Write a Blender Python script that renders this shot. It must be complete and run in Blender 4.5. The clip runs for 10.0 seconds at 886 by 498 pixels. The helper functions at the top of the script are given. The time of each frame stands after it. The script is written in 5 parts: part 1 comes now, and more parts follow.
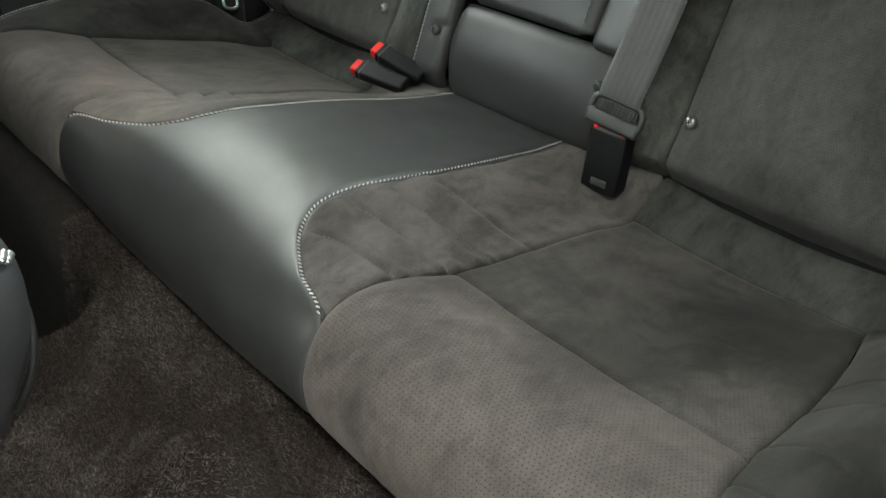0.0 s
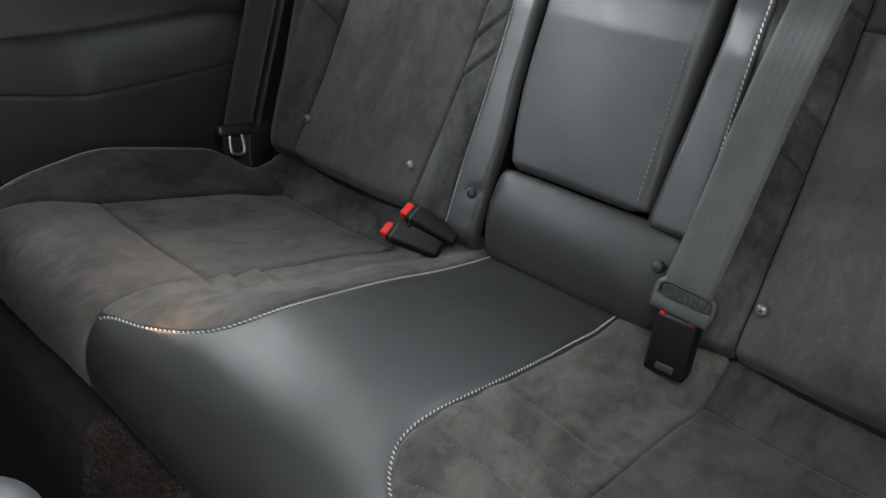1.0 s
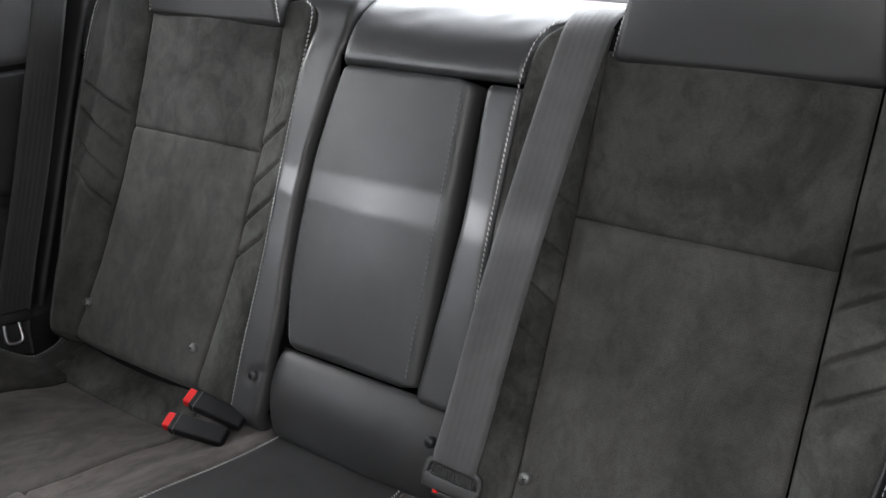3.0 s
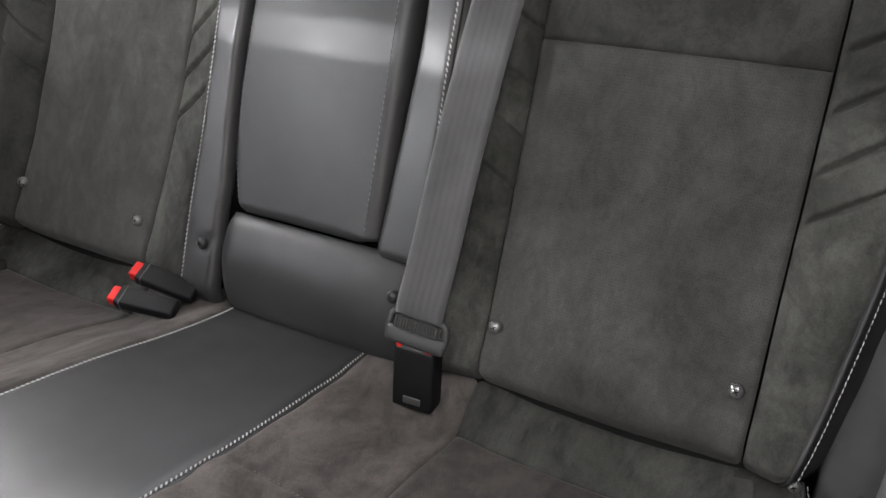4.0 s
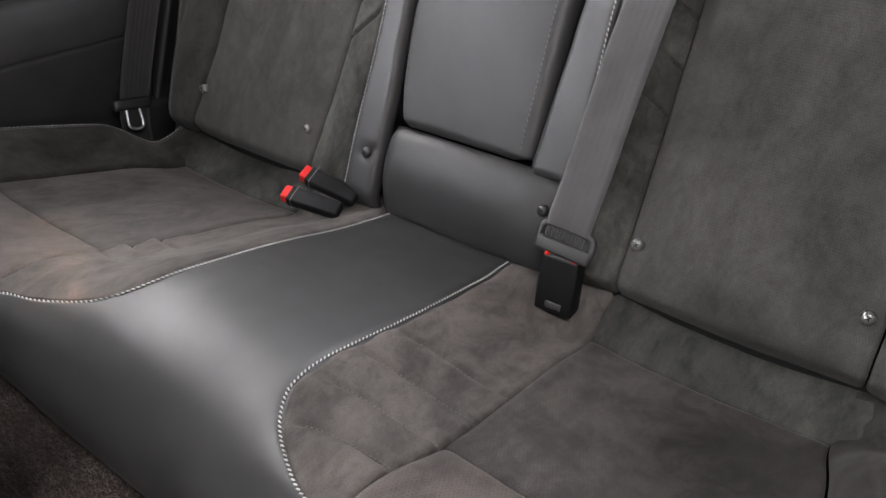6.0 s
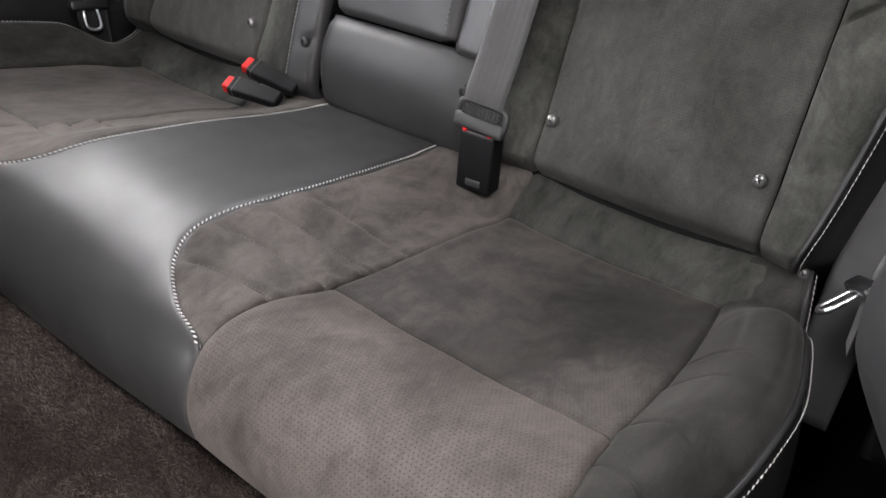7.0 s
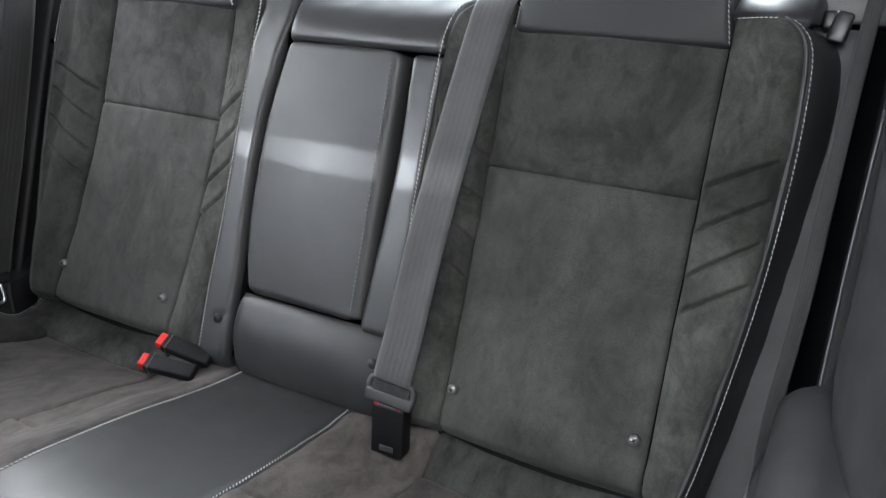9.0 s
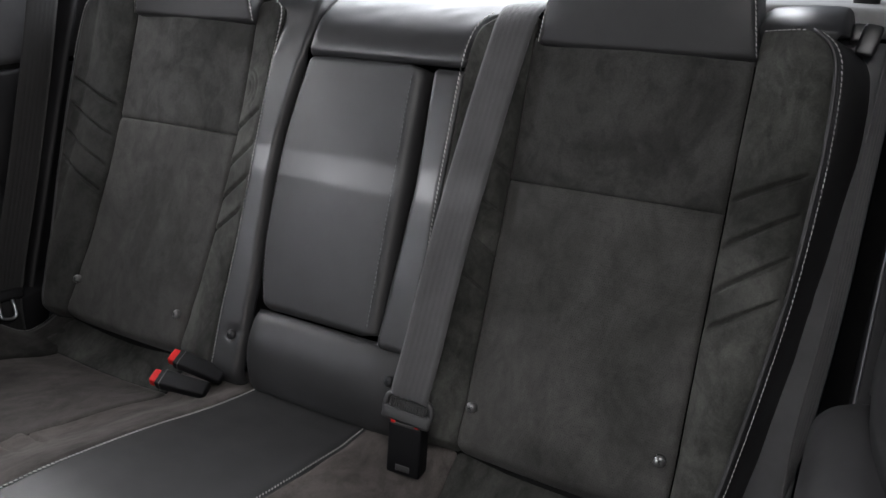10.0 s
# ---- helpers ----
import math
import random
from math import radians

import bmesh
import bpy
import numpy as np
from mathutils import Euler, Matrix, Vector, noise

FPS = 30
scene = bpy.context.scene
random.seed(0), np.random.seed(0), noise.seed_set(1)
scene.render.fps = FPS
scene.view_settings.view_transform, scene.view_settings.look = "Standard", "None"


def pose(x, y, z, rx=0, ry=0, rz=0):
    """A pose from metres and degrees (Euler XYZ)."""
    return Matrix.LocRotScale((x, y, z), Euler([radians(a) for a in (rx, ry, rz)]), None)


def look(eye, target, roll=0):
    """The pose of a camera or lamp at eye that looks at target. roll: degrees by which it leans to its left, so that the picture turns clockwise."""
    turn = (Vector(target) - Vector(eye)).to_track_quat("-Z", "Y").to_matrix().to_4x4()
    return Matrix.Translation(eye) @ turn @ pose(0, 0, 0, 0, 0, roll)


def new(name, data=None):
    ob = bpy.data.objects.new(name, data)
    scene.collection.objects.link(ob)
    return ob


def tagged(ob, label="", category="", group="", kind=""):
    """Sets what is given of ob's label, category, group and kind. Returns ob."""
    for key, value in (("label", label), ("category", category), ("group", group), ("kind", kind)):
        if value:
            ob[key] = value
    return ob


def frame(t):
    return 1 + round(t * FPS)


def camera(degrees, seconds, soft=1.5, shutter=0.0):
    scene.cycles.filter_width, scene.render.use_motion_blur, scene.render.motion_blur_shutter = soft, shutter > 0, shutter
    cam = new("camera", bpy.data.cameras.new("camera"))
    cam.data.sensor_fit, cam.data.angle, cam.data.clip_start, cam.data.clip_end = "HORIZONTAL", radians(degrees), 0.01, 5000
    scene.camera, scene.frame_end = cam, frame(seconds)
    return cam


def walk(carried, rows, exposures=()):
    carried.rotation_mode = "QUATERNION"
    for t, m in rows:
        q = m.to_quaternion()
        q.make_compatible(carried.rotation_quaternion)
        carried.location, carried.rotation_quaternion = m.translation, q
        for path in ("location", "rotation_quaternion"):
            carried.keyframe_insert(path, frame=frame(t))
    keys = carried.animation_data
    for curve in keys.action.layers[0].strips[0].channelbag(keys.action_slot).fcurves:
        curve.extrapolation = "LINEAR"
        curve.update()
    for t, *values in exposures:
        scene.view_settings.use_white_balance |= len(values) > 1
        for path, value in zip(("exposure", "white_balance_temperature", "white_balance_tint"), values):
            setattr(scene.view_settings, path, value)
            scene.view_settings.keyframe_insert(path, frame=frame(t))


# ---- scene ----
cam = camera(59.6, 10.0)
PATH = [
    (0, (0.556, -0.629, 0.765), (-0.635, 0.502, -0.376), 0.8),
    (0.5, (0.463, -0.627, 0.798), (-0.694, 0.595, -0.281), 1.0),
    (1, (0.407, -0.631, 0.845), (-0.757, 0.652, -0.156), 1.4),
    (1.5, (0.379, -0.629, 0.9), (-0.792, 0.703, -0.024), 1.4),
    (2, (0.411, -0.604, 0.955), (-0.729, 0.794, 0.091), 1.2),
    (2.5, (0.443, -0.575, 0.969), (-0.614, 0.926, 0.175), 1.0),
    (2.7, (0.455, -0.566, 0.965), (-0.552, 0.975, 0.183), 1.0),
    (3.8, (0.476, -0.518, 0.855), (-0.401, 1.044, -0.035), -0.4),
    (4, (0.471, -0.524, 0.839), (-0.39, 1.012, -0.109), -0.4),
    (4.5, (0.462, -0.557, 0.826), (-0.372, 0.927, -0.224), -0.3),
    (5, (0.451, -0.601, 0.844), (-0.416, 0.846, -0.23), -0.0),
    (5.2, (0.448, -0.614, 0.851), (-0.449, 0.818, -0.219), 0.0),
    (6.3, (0.489, -0.625, 0.831), (-0.552, 0.705, -0.241), 0.5),
    (6.5, (0.515, -0.622, 0.818), (-0.526, 0.693, -0.272), 0.3),
    (6.6, (0.528, -0.619, 0.814), (-0.503, 0.688, -0.295), 0.4),
    (7, (0.582, -0.615, 0.787), (-0.435, 0.664, -0.367), 0.2),
    (7.5, (0.624, -0.626, 0.792), (-0.359, 0.628, -0.417), -0.1),
    (8, (0.609, -0.634, 0.871), (-0.33, 0.709, -0.275), -0.0),
    (8.5, (0.588, -0.641, 0.924), (-0.32, 0.877, -0.009), 0.2),
    (9, (0.57, -0.65, 0.948), (-0.303, 0.957, 0.137), 0.3),
    (9.5, (0.546, -0.658, 0.961), (-0.3, 0.989, 0.204), 0.4),
    (10, (0.555, -0.652, 0.927), (-0.348, 0.972, 0.188), 0.6),
]
EXPOSURES = [
    (0.0, -0.55, 6400, -4), (0.5, -0.53, 6300, -3), (1.0, -0.70, 6050, 2), (1.5, -0.45, 5850, 6), (2.0, -0.38, 5850, 8), (2.5, -0.90, 6050, 9), (4.0, -0.48, 6400, 11), (5.0, -0.40, 6500, 12),
    (6.5, -0.30, 6400, 13), (7.0, -0.16, 6400, 12), (7.5, -0.02, 6350, 12), (8.0, -0.16, 6350, 9), (8.5, -0.36, 6150, 4), (9.0, -0.34, 6000, 7), (9.4, -0.78, 6150, 8), (10.0, -1.34, 6250, 12),
]
walk(cam, [(t, look(eye, target, roll)) for t, eye, target, roll in PATH], EXPOSURES)

import collections

# ---- world and light ----
world = bpy.data.worlds.new("world")
scene.world = world
world.use_nodes = True
_wn = world.node_tree.nodes
_sky = _wn.new("ShaderNodeTexSky")
_sky.sky_type, _sky.sun_disc = "NISHITA", False
_sky.sun_elevation, _sky.sun_rotation = radians(48), radians(200)
world.node_tree.links.new(_sky.outputs[0], _wn["Background"].inputs[0])
_wn["Background"].inputs[1].default_value = 0.05


def area_lamp(name, eye, target, sx, sy, watts, colour):
    data = bpy.data.lights.new(name, "AREA")
    data.shape, data.size, data.size_y, data.energy, data.color = "RECTANGLE", sx, sy, watts, colour
    ob = new(name, data)
    ob.matrix_world = look(eye, target)
    return ob


# daylight that comes in by the openings of the car, and an added fill lamp
quarter = area_lamp("window_light_left", (-0.69, -0.15, 1.02), (0.12, -0.40, 0.45), 0.50, 0.20, 9.0, (1.0, 0.99, 0.97))
quarter.data.spread = radians(115)
front_window = area_lamp("window_light_front_left", (-0.78, -1.06, 1.03), (0.06, 0.10, 0.66), 0.75, 0.30, 7.5, (0.97, 0.985, 1.0))
front_window.data.spread = radians(55)
area_lamp("window_light_rear", (0.0, 0.50, 1.125), (0.0, 0.36, 0.725), 0.80, 0.34, 30.0, (0.97, 0.985, 1.0))
area_lamp("door_light_right", (0.94, -1.02, 0.44), (0.25, -0.38, 0.42), 0.50, 0.42, 35.0, (1.0, 0.92, 0.86))
# added fill lamp under the roof, over the right seat; no opening there
area_lamp("fill_light_upper", (0.52, -0.56, 1.17), (0.12, -0.34, 0.42), 0.50, 0.20, 10.5, (1.0, 0.97, 0.93))
area_lamp("windscreen_light", (-0.35, -1.60, 0.80), (0.26, -0.2, 0.50), 0.45, 0.26, 25.0, (1.0, 0.985, 0.96))
# added lamp behind a masked slot, for a bright band level across the backrest
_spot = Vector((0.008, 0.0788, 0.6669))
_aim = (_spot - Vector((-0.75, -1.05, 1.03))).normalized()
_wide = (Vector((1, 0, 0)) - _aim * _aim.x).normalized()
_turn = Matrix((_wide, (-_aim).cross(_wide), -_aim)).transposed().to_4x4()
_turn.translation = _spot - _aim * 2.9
slit = area_lamp("band_lamp", (0, 0, 0), (1, 0, 0), 0.16, 0.008, 118.0, (1.0, 1.0, 1.0))
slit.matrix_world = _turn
# added narrow lamp for the orange patch on the far cushion's front edge
warm = area_lamp("warm_patch_lamp", (0.64, -0.78, 1.10), (-0.208, -0.352, 0.438), 0.07, 0.11, 0.12, (1.0, 0.40, 0.15))
warm.data.spread = radians(3.0)


# ---- materials ----
def material(name):
    m = bpy.data.materials.new(name)
    m.use_nodes = True
    nt = m.node_tree
    return m, nt, nt.nodes["Principled BSDF"]


def nd(nt, kind, **values):
    n = nt.nodes.new(kind)
    for k, v in values.items():
        n.inputs[k].default_value = v
    return n


def ramp(nt, source, stops):
    r = nt.nodes.new("ShaderNodeValToRGB")
    e = r.color_ramp.elements
    while len(e) < len(stops):
        e.new(0.5)
    for s, (p, c) in zip(e, stops):
        s.position, s.color = p, (*c, 1) if len(c) == 3 else (c[0], c[0], c[0], 1)
    nt.links.new(source, r.inputs[0])
    return r


def maths(nt, op, a, b=None):
    n = nt.nodes.new("ShaderNodeMath")
    n.operation = op
    for i, v in enumerate((a, b)):
        if v is None:
            continue
        if isinstance(v, (int, float)):
            n.inputs[i].default_value = v
        else:
            nt.links.new(v, n.inputs[i])
    return n.outputs[0]


def mixed(nt, fac, a, b, blend="MIX"):
    n = nt.nodes.new("ShaderNodeMix")
    n.data_type, n.blend_type = "RGBA", blend
    for sock, v in ((n.inputs[0], fac), (n.inputs[6], a), (n.inputs[7], b)):
        if isinstance(v, (int, float)):
            sock.default_value = v
        elif isinstance(v, tuple):
            sock.default_value = (*v, 1)
        else:
            nt.links.new(v, sock)
    return n.outputs[2]


def bumped(nt, bsdf, height, strength, distance):
    b = nd(nt, "ShaderNodeBump", Strength=strength, Distance=distance)
    nt.links.new(height, b.inputs["Height"])
    nt.links.new(b.outputs[0], bsdf.inputs["Normal"])
    return b


def noise_tex(nt, scale, detail=4, rough=0.55, stretch=None, coords="Object", warp=0.0):
    tc = nt.nodes.new("ShaderNodeTexCoord")
    n = nd(nt, "ShaderNodeTexNoise", Scale=scale, Detail=detail, Roughness=rough, Distortion=warp)
    if stretch:
        mp = nt.nodes.new("ShaderNodeMapping")
        mp.inputs["Scale"].default_value = stretch
        nt.links.new(tc.outputs[coords], mp.inputs[0])
        nt.links.new(mp.outputs[0], n.inputs["Vector"])
    else:
        nt.links.new(tc.outputs[coords], n.inputs["Vector"])
    return n.outputs[0]


def suede_material(name, perforated=False, tone=(0.0622, 0.0552, 0.0525), worn=1.0, hole_size=0.11, pitch=0.0026, dark_patch=None):
    m, nt, b = material(name)
    nap = noise_tex(nt, 7.5, 5, 0.6, (1.0, 0.6, 0.8), warp=0.8)
    patch = noise_tex(nt, 38, 6, 0.66, (1.0, 0.55, 0.7), warp=0.4)
    streak = noise_tex(nt, 150, 4, 0.65, (1.0, 0.30, 0.45))
    fine = noise_tex(nt, 640, 3, 0.7)
    lo = tuple(c * (1 - 0.46 * worn) for c in tone)
    hi = tuple(c * (1 + 0.40 * worn) for c in tone)
    col = ramp(nt, nap, [(0.40, lo), (0.50, tone), (0.62, hi)]).outputs[0]
    col = mixed(nt, 0.70 * worn, col, ramp(nt, patch, [(0.38, (0.50,) * 3), (0.49, (0.84,) * 3), (0.59, (1.0,) * 3)]).outputs[0], "MULTIPLY")
    col = mixed(nt, 0.28 * worn, col, ramp(nt, streak, [(0.35, (0.55,) * 3), (0.62, (1.0,) * 3)]).outputs[0], "MULTIPLY")
    col = mixed(nt, 0.34, col, ramp(nt, fine, [(0.36, (0.40,) * 3), (0.60, (1.0,) * 3)]).outputs[0], "MULTIPLY")
    brush = noise_tex(nt, 27, 7, 0.66, (1.0, 0.5, 0.75), warp=1.4)
    col = mixed(nt, 0.55 * worn, col, ramp(nt, brush, [(0.36, (0.46,) * 3), (0.46, (0.74,) * 3), (0.52, (1.0,) * 3), (0.66, (1.12, 1.10, 1.08))]).outputs[0], "MULTIPLY")
    if dark_patch:
        # a darker patch with a ragged edge round one point
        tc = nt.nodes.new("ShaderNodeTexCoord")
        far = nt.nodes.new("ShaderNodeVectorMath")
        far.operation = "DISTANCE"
        far.inputs[1].default_value = dark_patch[:3]
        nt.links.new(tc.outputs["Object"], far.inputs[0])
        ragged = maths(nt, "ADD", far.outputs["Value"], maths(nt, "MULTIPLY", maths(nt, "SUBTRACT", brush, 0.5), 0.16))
        col = mixed(nt, 1.0, col, ramp(nt, ragged, [(dark_patch[3] * 0.6, (0.50, 0.52, 0.52)), (dark_patch[3] * 1.5, (1.0,) * 3)]).outputs[0], "MULTIPLY")
    height = fine
    if perforated:
        uv = nt.nodes.new("ShaderNodeUVMap")
        sc = nt.nodes.new("ShaderNodeVectorMath")
        sc.operation = "SCALE"
        sc.inputs["Scale"].default_value = 1 / pitch
        nt.links.new(uv.outputs[0], sc.inputs[0])
        sep = nt.nodes.new("ShaderNodeSeparateXYZ")
        nt.links.new(sc.outputs[0], sep.inputs[0])
        row = maths(nt, "FLOOR", sep.outputs[1])
        odd = maths(nt, "MULTIPLY", maths(nt, "MODULO", row, 2.0), 0.5)
        fx = maths(nt, "SUBTRACT", maths(nt, "FRACT", maths(nt, "ADD", sep.outputs[0], odd)), 0.5)
        fy = maths(nt, "SUBTRACT", maths(nt, "FRACT", sep.outputs[1]), 0.5)
        rr = maths(nt, "SQRT", maths(nt, "ADD", maths(nt, "MULTIPLY", fx, fx), maths(nt, "MULTIPLY", fy, fy)))
        hole = ramp(nt, rr, [(hole_size, (0.95,) * 3), (hole_size + 0.055, (0.0,) * 3)]).outputs[0]
        col = mixed(nt, maths(nt, "MULTIPLY", hole, 0.85), col, (0.010, 0.010, 0.010))
        height = maths(nt, "SUBTRACT", maths(nt, "MULTIPLY", fine, 0.4), hole)
    nt.links.new(col, b.inputs["Base Color"])
    b.inputs["Roughness"].default_value = 0.92
    b.inputs["Specular IOR Level"].default_value = 0.18
    b.inputs["Sheen Weight"].default_value = 0.09
    b.inputs["Sheen Roughness"].default_value = 0.45
    b.inputs["Sheen Tint"].default_value = (0.75, 0.72, 0.70, 1)
    bumped(nt, b, height, 0.35, 0.0006)
    return m


def leather_material(name, tone=(0.024, 0.024, 0.025), rough=0.42):
    m, nt, b = material(name)
    tc = nt.nodes.new("ShaderNodeTexCoord")
    cell = nt.nodes.new("ShaderNodeTexVoronoi")
    cell.feature = "DISTANCE_TO_EDGE"
    cell.inputs["Scale"].default_value = 520
    nt.links.new(tc.outputs["Object"], cell.inputs["Vector"])
    broad = noise_tex(nt, 9, 4, 0.55)
    fine = noise_tex(nt, 700, 3, 0.6)
    col = ramp(nt, broad, [(0.3, tuple(c * 0.8 for c in tone)), (0.7, tuple(c * 1.25 for c in tone))]).outputs[0]
    nt.links.new(col, b.inputs["Base Color"])
    r = maths(nt, "ADD", maths(nt, "MULTIPLY", noise_tex(nt, 30, 5, 0.6), 0.14), rough - 0.07)
    nt.links.new(r, b.inputs["Roughness"])
    b.inputs["Specular IOR Level"].default_value = 0.5
    h = maths(nt, "ADD", ramp(nt, cell.outputs["Distance"], [(0.0, (0.0,) * 3), (0.12, (1.0,) * 3)]).outputs[0], maths(nt, "MULTIPLY", fine, 0.5))
    fine_bump = bumped(nt, b, h, 0.12, 0.0002)
    # slow waves and creases of the stretched hide
    wave = nd(nt, "ShaderNodeBump", Strength=0.22, Distance=0.0018)
    nt.links.new(noise_tex(nt, 17, 3, 0.5, warp=0.6), wave.inputs["Height"])
    nt.links.new(wave.outputs[0], fine_bump.inputs["Normal"])
    return m


def plain_material(name, tone, rough, metal=0.0, grain=500, bump=0.15, spec=0.5, vary=0.25):
    m, nt, b = material(name)
    n = noise_tex(nt, 14, 4, 0.6)
    f = noise_tex(nt, grain, 3, 0.6)
    col = ramp(nt, n, [(0.3, tuple(c * (1 - vary) for c in tone)), (0.7, tuple(c * (1 + vary) for c in tone))]).outputs[0]
    nt.links.new(col, b.inputs["Base Color"])
    r = maths(nt, "ADD", maths(nt, "MULTIPLY", noise_tex(nt, 40, 4), 0.16), rough - 0.08)
    nt.links.new(r, b.inputs["Roughness"])
    b.inputs["Metallic"].default_value = metal
    b.inputs["Specular IOR Level"].default_value = spec
    bumped(nt, b, f, bump, 0.0004)
    return m


def carpet_material():
    m, nt, b = material("carpet_pile")
    tuft = noise_tex(nt, 360, 5, 0.8)
    clump = noise_tex(nt, 95, 5, 0.7)
    patch = noise_tex(nt, 9, 4, 0.55)
    col = ramp(nt, tuft, [(0.40, (0.008, 0.0058, 0.0053)), (0.50, (0.020, 0.0145, 0.0132)), (0.62, (0.048, 0.0350, 0.0320))]).outputs[0]
    col = mixed(nt, 0.8, col, ramp(nt, clump, [(0.3, (0.45,) * 3), (0.65, (1.0,) * 3)]).outputs[0], "MULTIPLY")
    col = mixed(nt, 0.7, col, ramp(nt, patch, [(0.35, (0.50, 0.46, 0.45)), (0.65, (1.0, 0.96, 0.94))]).outputs[0], "MULTIPLY")
    nt.links.new(col, b.inputs["Base Color"])
    b.inputs["Roughness"].default_value = 1.0
    b.inputs["Specular IOR Level"].default_value = 0.1
    b.inputs["Sheen Weight"].default_value = 0.08
    bumped(nt, b, maths(nt, "ADD", tuft, clump), 0.9, 0.003)
    return m


def webbing_material(name="belt_webbing", tone=1.0):
    m, nt, b = material(name)
    uv = nt.nodes.new("ShaderNodeUVMap")
    sep = nt.nodes.new("ShaderNodeSeparateXYZ")
    nt.links.new(uv.outputs[0], sep.inputs[0])
    rib = maths(nt, "SINE", maths(nt, "MULTIPLY", sep.outputs[0], 2 * math.pi / 0.0066))
    weave = maths(nt, "SINE", maths(nt, "MULTIPLY", sep.outputs[1], 2 * math.pi / 0.0016))
    rows = maths(nt, "MULTIPLY", maths(nt, "SINE", maths(nt, "MULTIPLY", sep.outputs[0], 2 * math.pi / 0.0011)), weave)
    n = noise_tex(nt, 25, 4)
    col = ramp(nt, maths(nt, "ADD", maths(nt, "MULTIPLY", rows, 0.2), n), [(0.3, tuple(c * tone for c in (0.027, 0.027, 0.028))), (0.7, tuple(c * tone for c in (0.048, 0.047, 0.049)))]).outputs[0]
    nt.links.new(col, b.inputs["Base Color"])
    b.inputs["Roughness"].default_value = 0.74
    b.inputs["Sheen Weight"].default_value = 0.2
    bumped(nt, b, maths(nt, "ADD", rib, maths(nt, "MULTIPLY", rows, 0.6)), 0.35, 0.0005)
    return m


# copies of one suede; each panel's light or shade is put into its tone
SUEDE = suede_material("suede_charcoal_lit", tone=(0.092, 0.0825, 0.0778), worn=0.85)
SUEDE_SIDE_SHADED = suede_material("suede_bolster_shaded", tone=(0.031, 0.0300, 0.0283), worn=0.95)
SUEDE_PERF = suede_material("suede_perforated", True, tone=(0.070, 0.0635, 0.0605), dark_patch=(0.425, -0.115, 0.365, 0.085), hole_size=0.10, pitch=0.0032, worn=0.75)
SUEDE_FRONT_LIT = suede_material("suede_perforated_lit", True, tone=(0.098, 0.085, 0.080), hole_size=0.10, pitch=0.0032, worn=0.62)
# backrest copies: darker at the top and far side, shade put into the colour
SUEDE_BACK_SHADED = suede_material("suede_back_shaded", tone=(0.0450, 0.0445, 0.0430), worn=0.75)
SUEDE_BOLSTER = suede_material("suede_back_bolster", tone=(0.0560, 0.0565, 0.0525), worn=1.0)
SUEDE_FAR_SHADED = suede_material("suede_far_bolster_shaded", tone=(0.036, 0.0365, 0.0350), worn=0.8)
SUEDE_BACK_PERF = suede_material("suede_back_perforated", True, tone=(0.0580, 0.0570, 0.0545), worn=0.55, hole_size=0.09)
LEATHER = leather_material("leather_black", rough=0.48)
LEATHER_SOFT = leather_material("leather_black_soft", rough=0.41)
FOAM = plain_material("dark_backing", (0.010, 0.010, 0.010), 0.9, bump=0.1, spec=0.1)
THREAD = plain_material("thread_white", (0.42, 0.41, 0.40), 0.75, grain=1500, bump=0.3, vary=0.12)
THREAD_GREY = plain_material("thread_grey", (0.095, 0.088, 0.084), 0.8, grain=1500, bump=0.3)
THREAD_DARK = plain_material("thread_dark_grey", (0.12, 0.12, 0.125), 0.7, grain=1500, bump=0.3)
CARPET = carpet_material()


def pile_material():
    m, nt, b = material("carpet_tufts")
    geo = nt.nodes.new("ShaderNodeNewGeometry")
    patch = noise_tex(nt, 8, 6, 0.66, warp=0.8)
    col = ramp(nt, geo.outputs["Random Per Island"], [(0.0, (0.026, 0.0208, 0.0193)), (0.6, (0.076, 0.0625, 0.0585)), (1.0, (0.160, 0.1370, 0.1300))]).outputs[0]
    col = mixed(nt, 0.7, col, ramp(nt, patch, [(0.40, (0.26, 0.20, 0.19)), (0.56, (1.0, 0.98, 0.96))]).outputs[0], "MULTIPLY")
    nt.links.new(col, b.inputs["Base Color"])
    b.inputs["Roughness"].default_value = 0.95
    b.inputs["Specular IOR Level"].default_value = 0.1
    return m


PILE = pile_material()
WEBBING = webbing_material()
# near belt lighter, far belt and slot fold darker: light and shade in colour
WEBBING_LIT = webbing_material("belt_webbing_lit", 1.7)
WEBBING_SHADED = webbing_material("belt_webbing_shaded", 0.24)
PLASTIC = plain_material("plastic_black", (0.014, 0.014, 0.015), 0.38, grain=900, bump=0.12)
PLASTIC_MATTE = plain_material("plastic_black_matte", (0.005, 0.005, 0.006), 0.62, grain=900, bump=0.12, spec=0.2)
PLASTIC_TONGUE = plain_material("plastic_grey_tongue", (0.026, 0.026, 0.027), 0.48, grain=900, bump=0.2)
PLASTIC_RIM = plain_material("plastic_worn_edge", (0.05, 0.05, 0.05), 0.4)
TRIM = plain_material("trim_grey_vinyl", (0.040, 0.040, 0.042), 0.6, grain=600, bump=0.2, spec=0.4)
CONSOLE_GREY = plain_material("console_grey_plastic", (0.050, 0.050, 0.055), 0.42, grain=900, bump=0.06)
QUARTER_GREY = plain_material("quarter_grey_vinyl", (0.060, 0.060, 0.063), 0.6, grain=600, bump=0.2, spec=0.4)
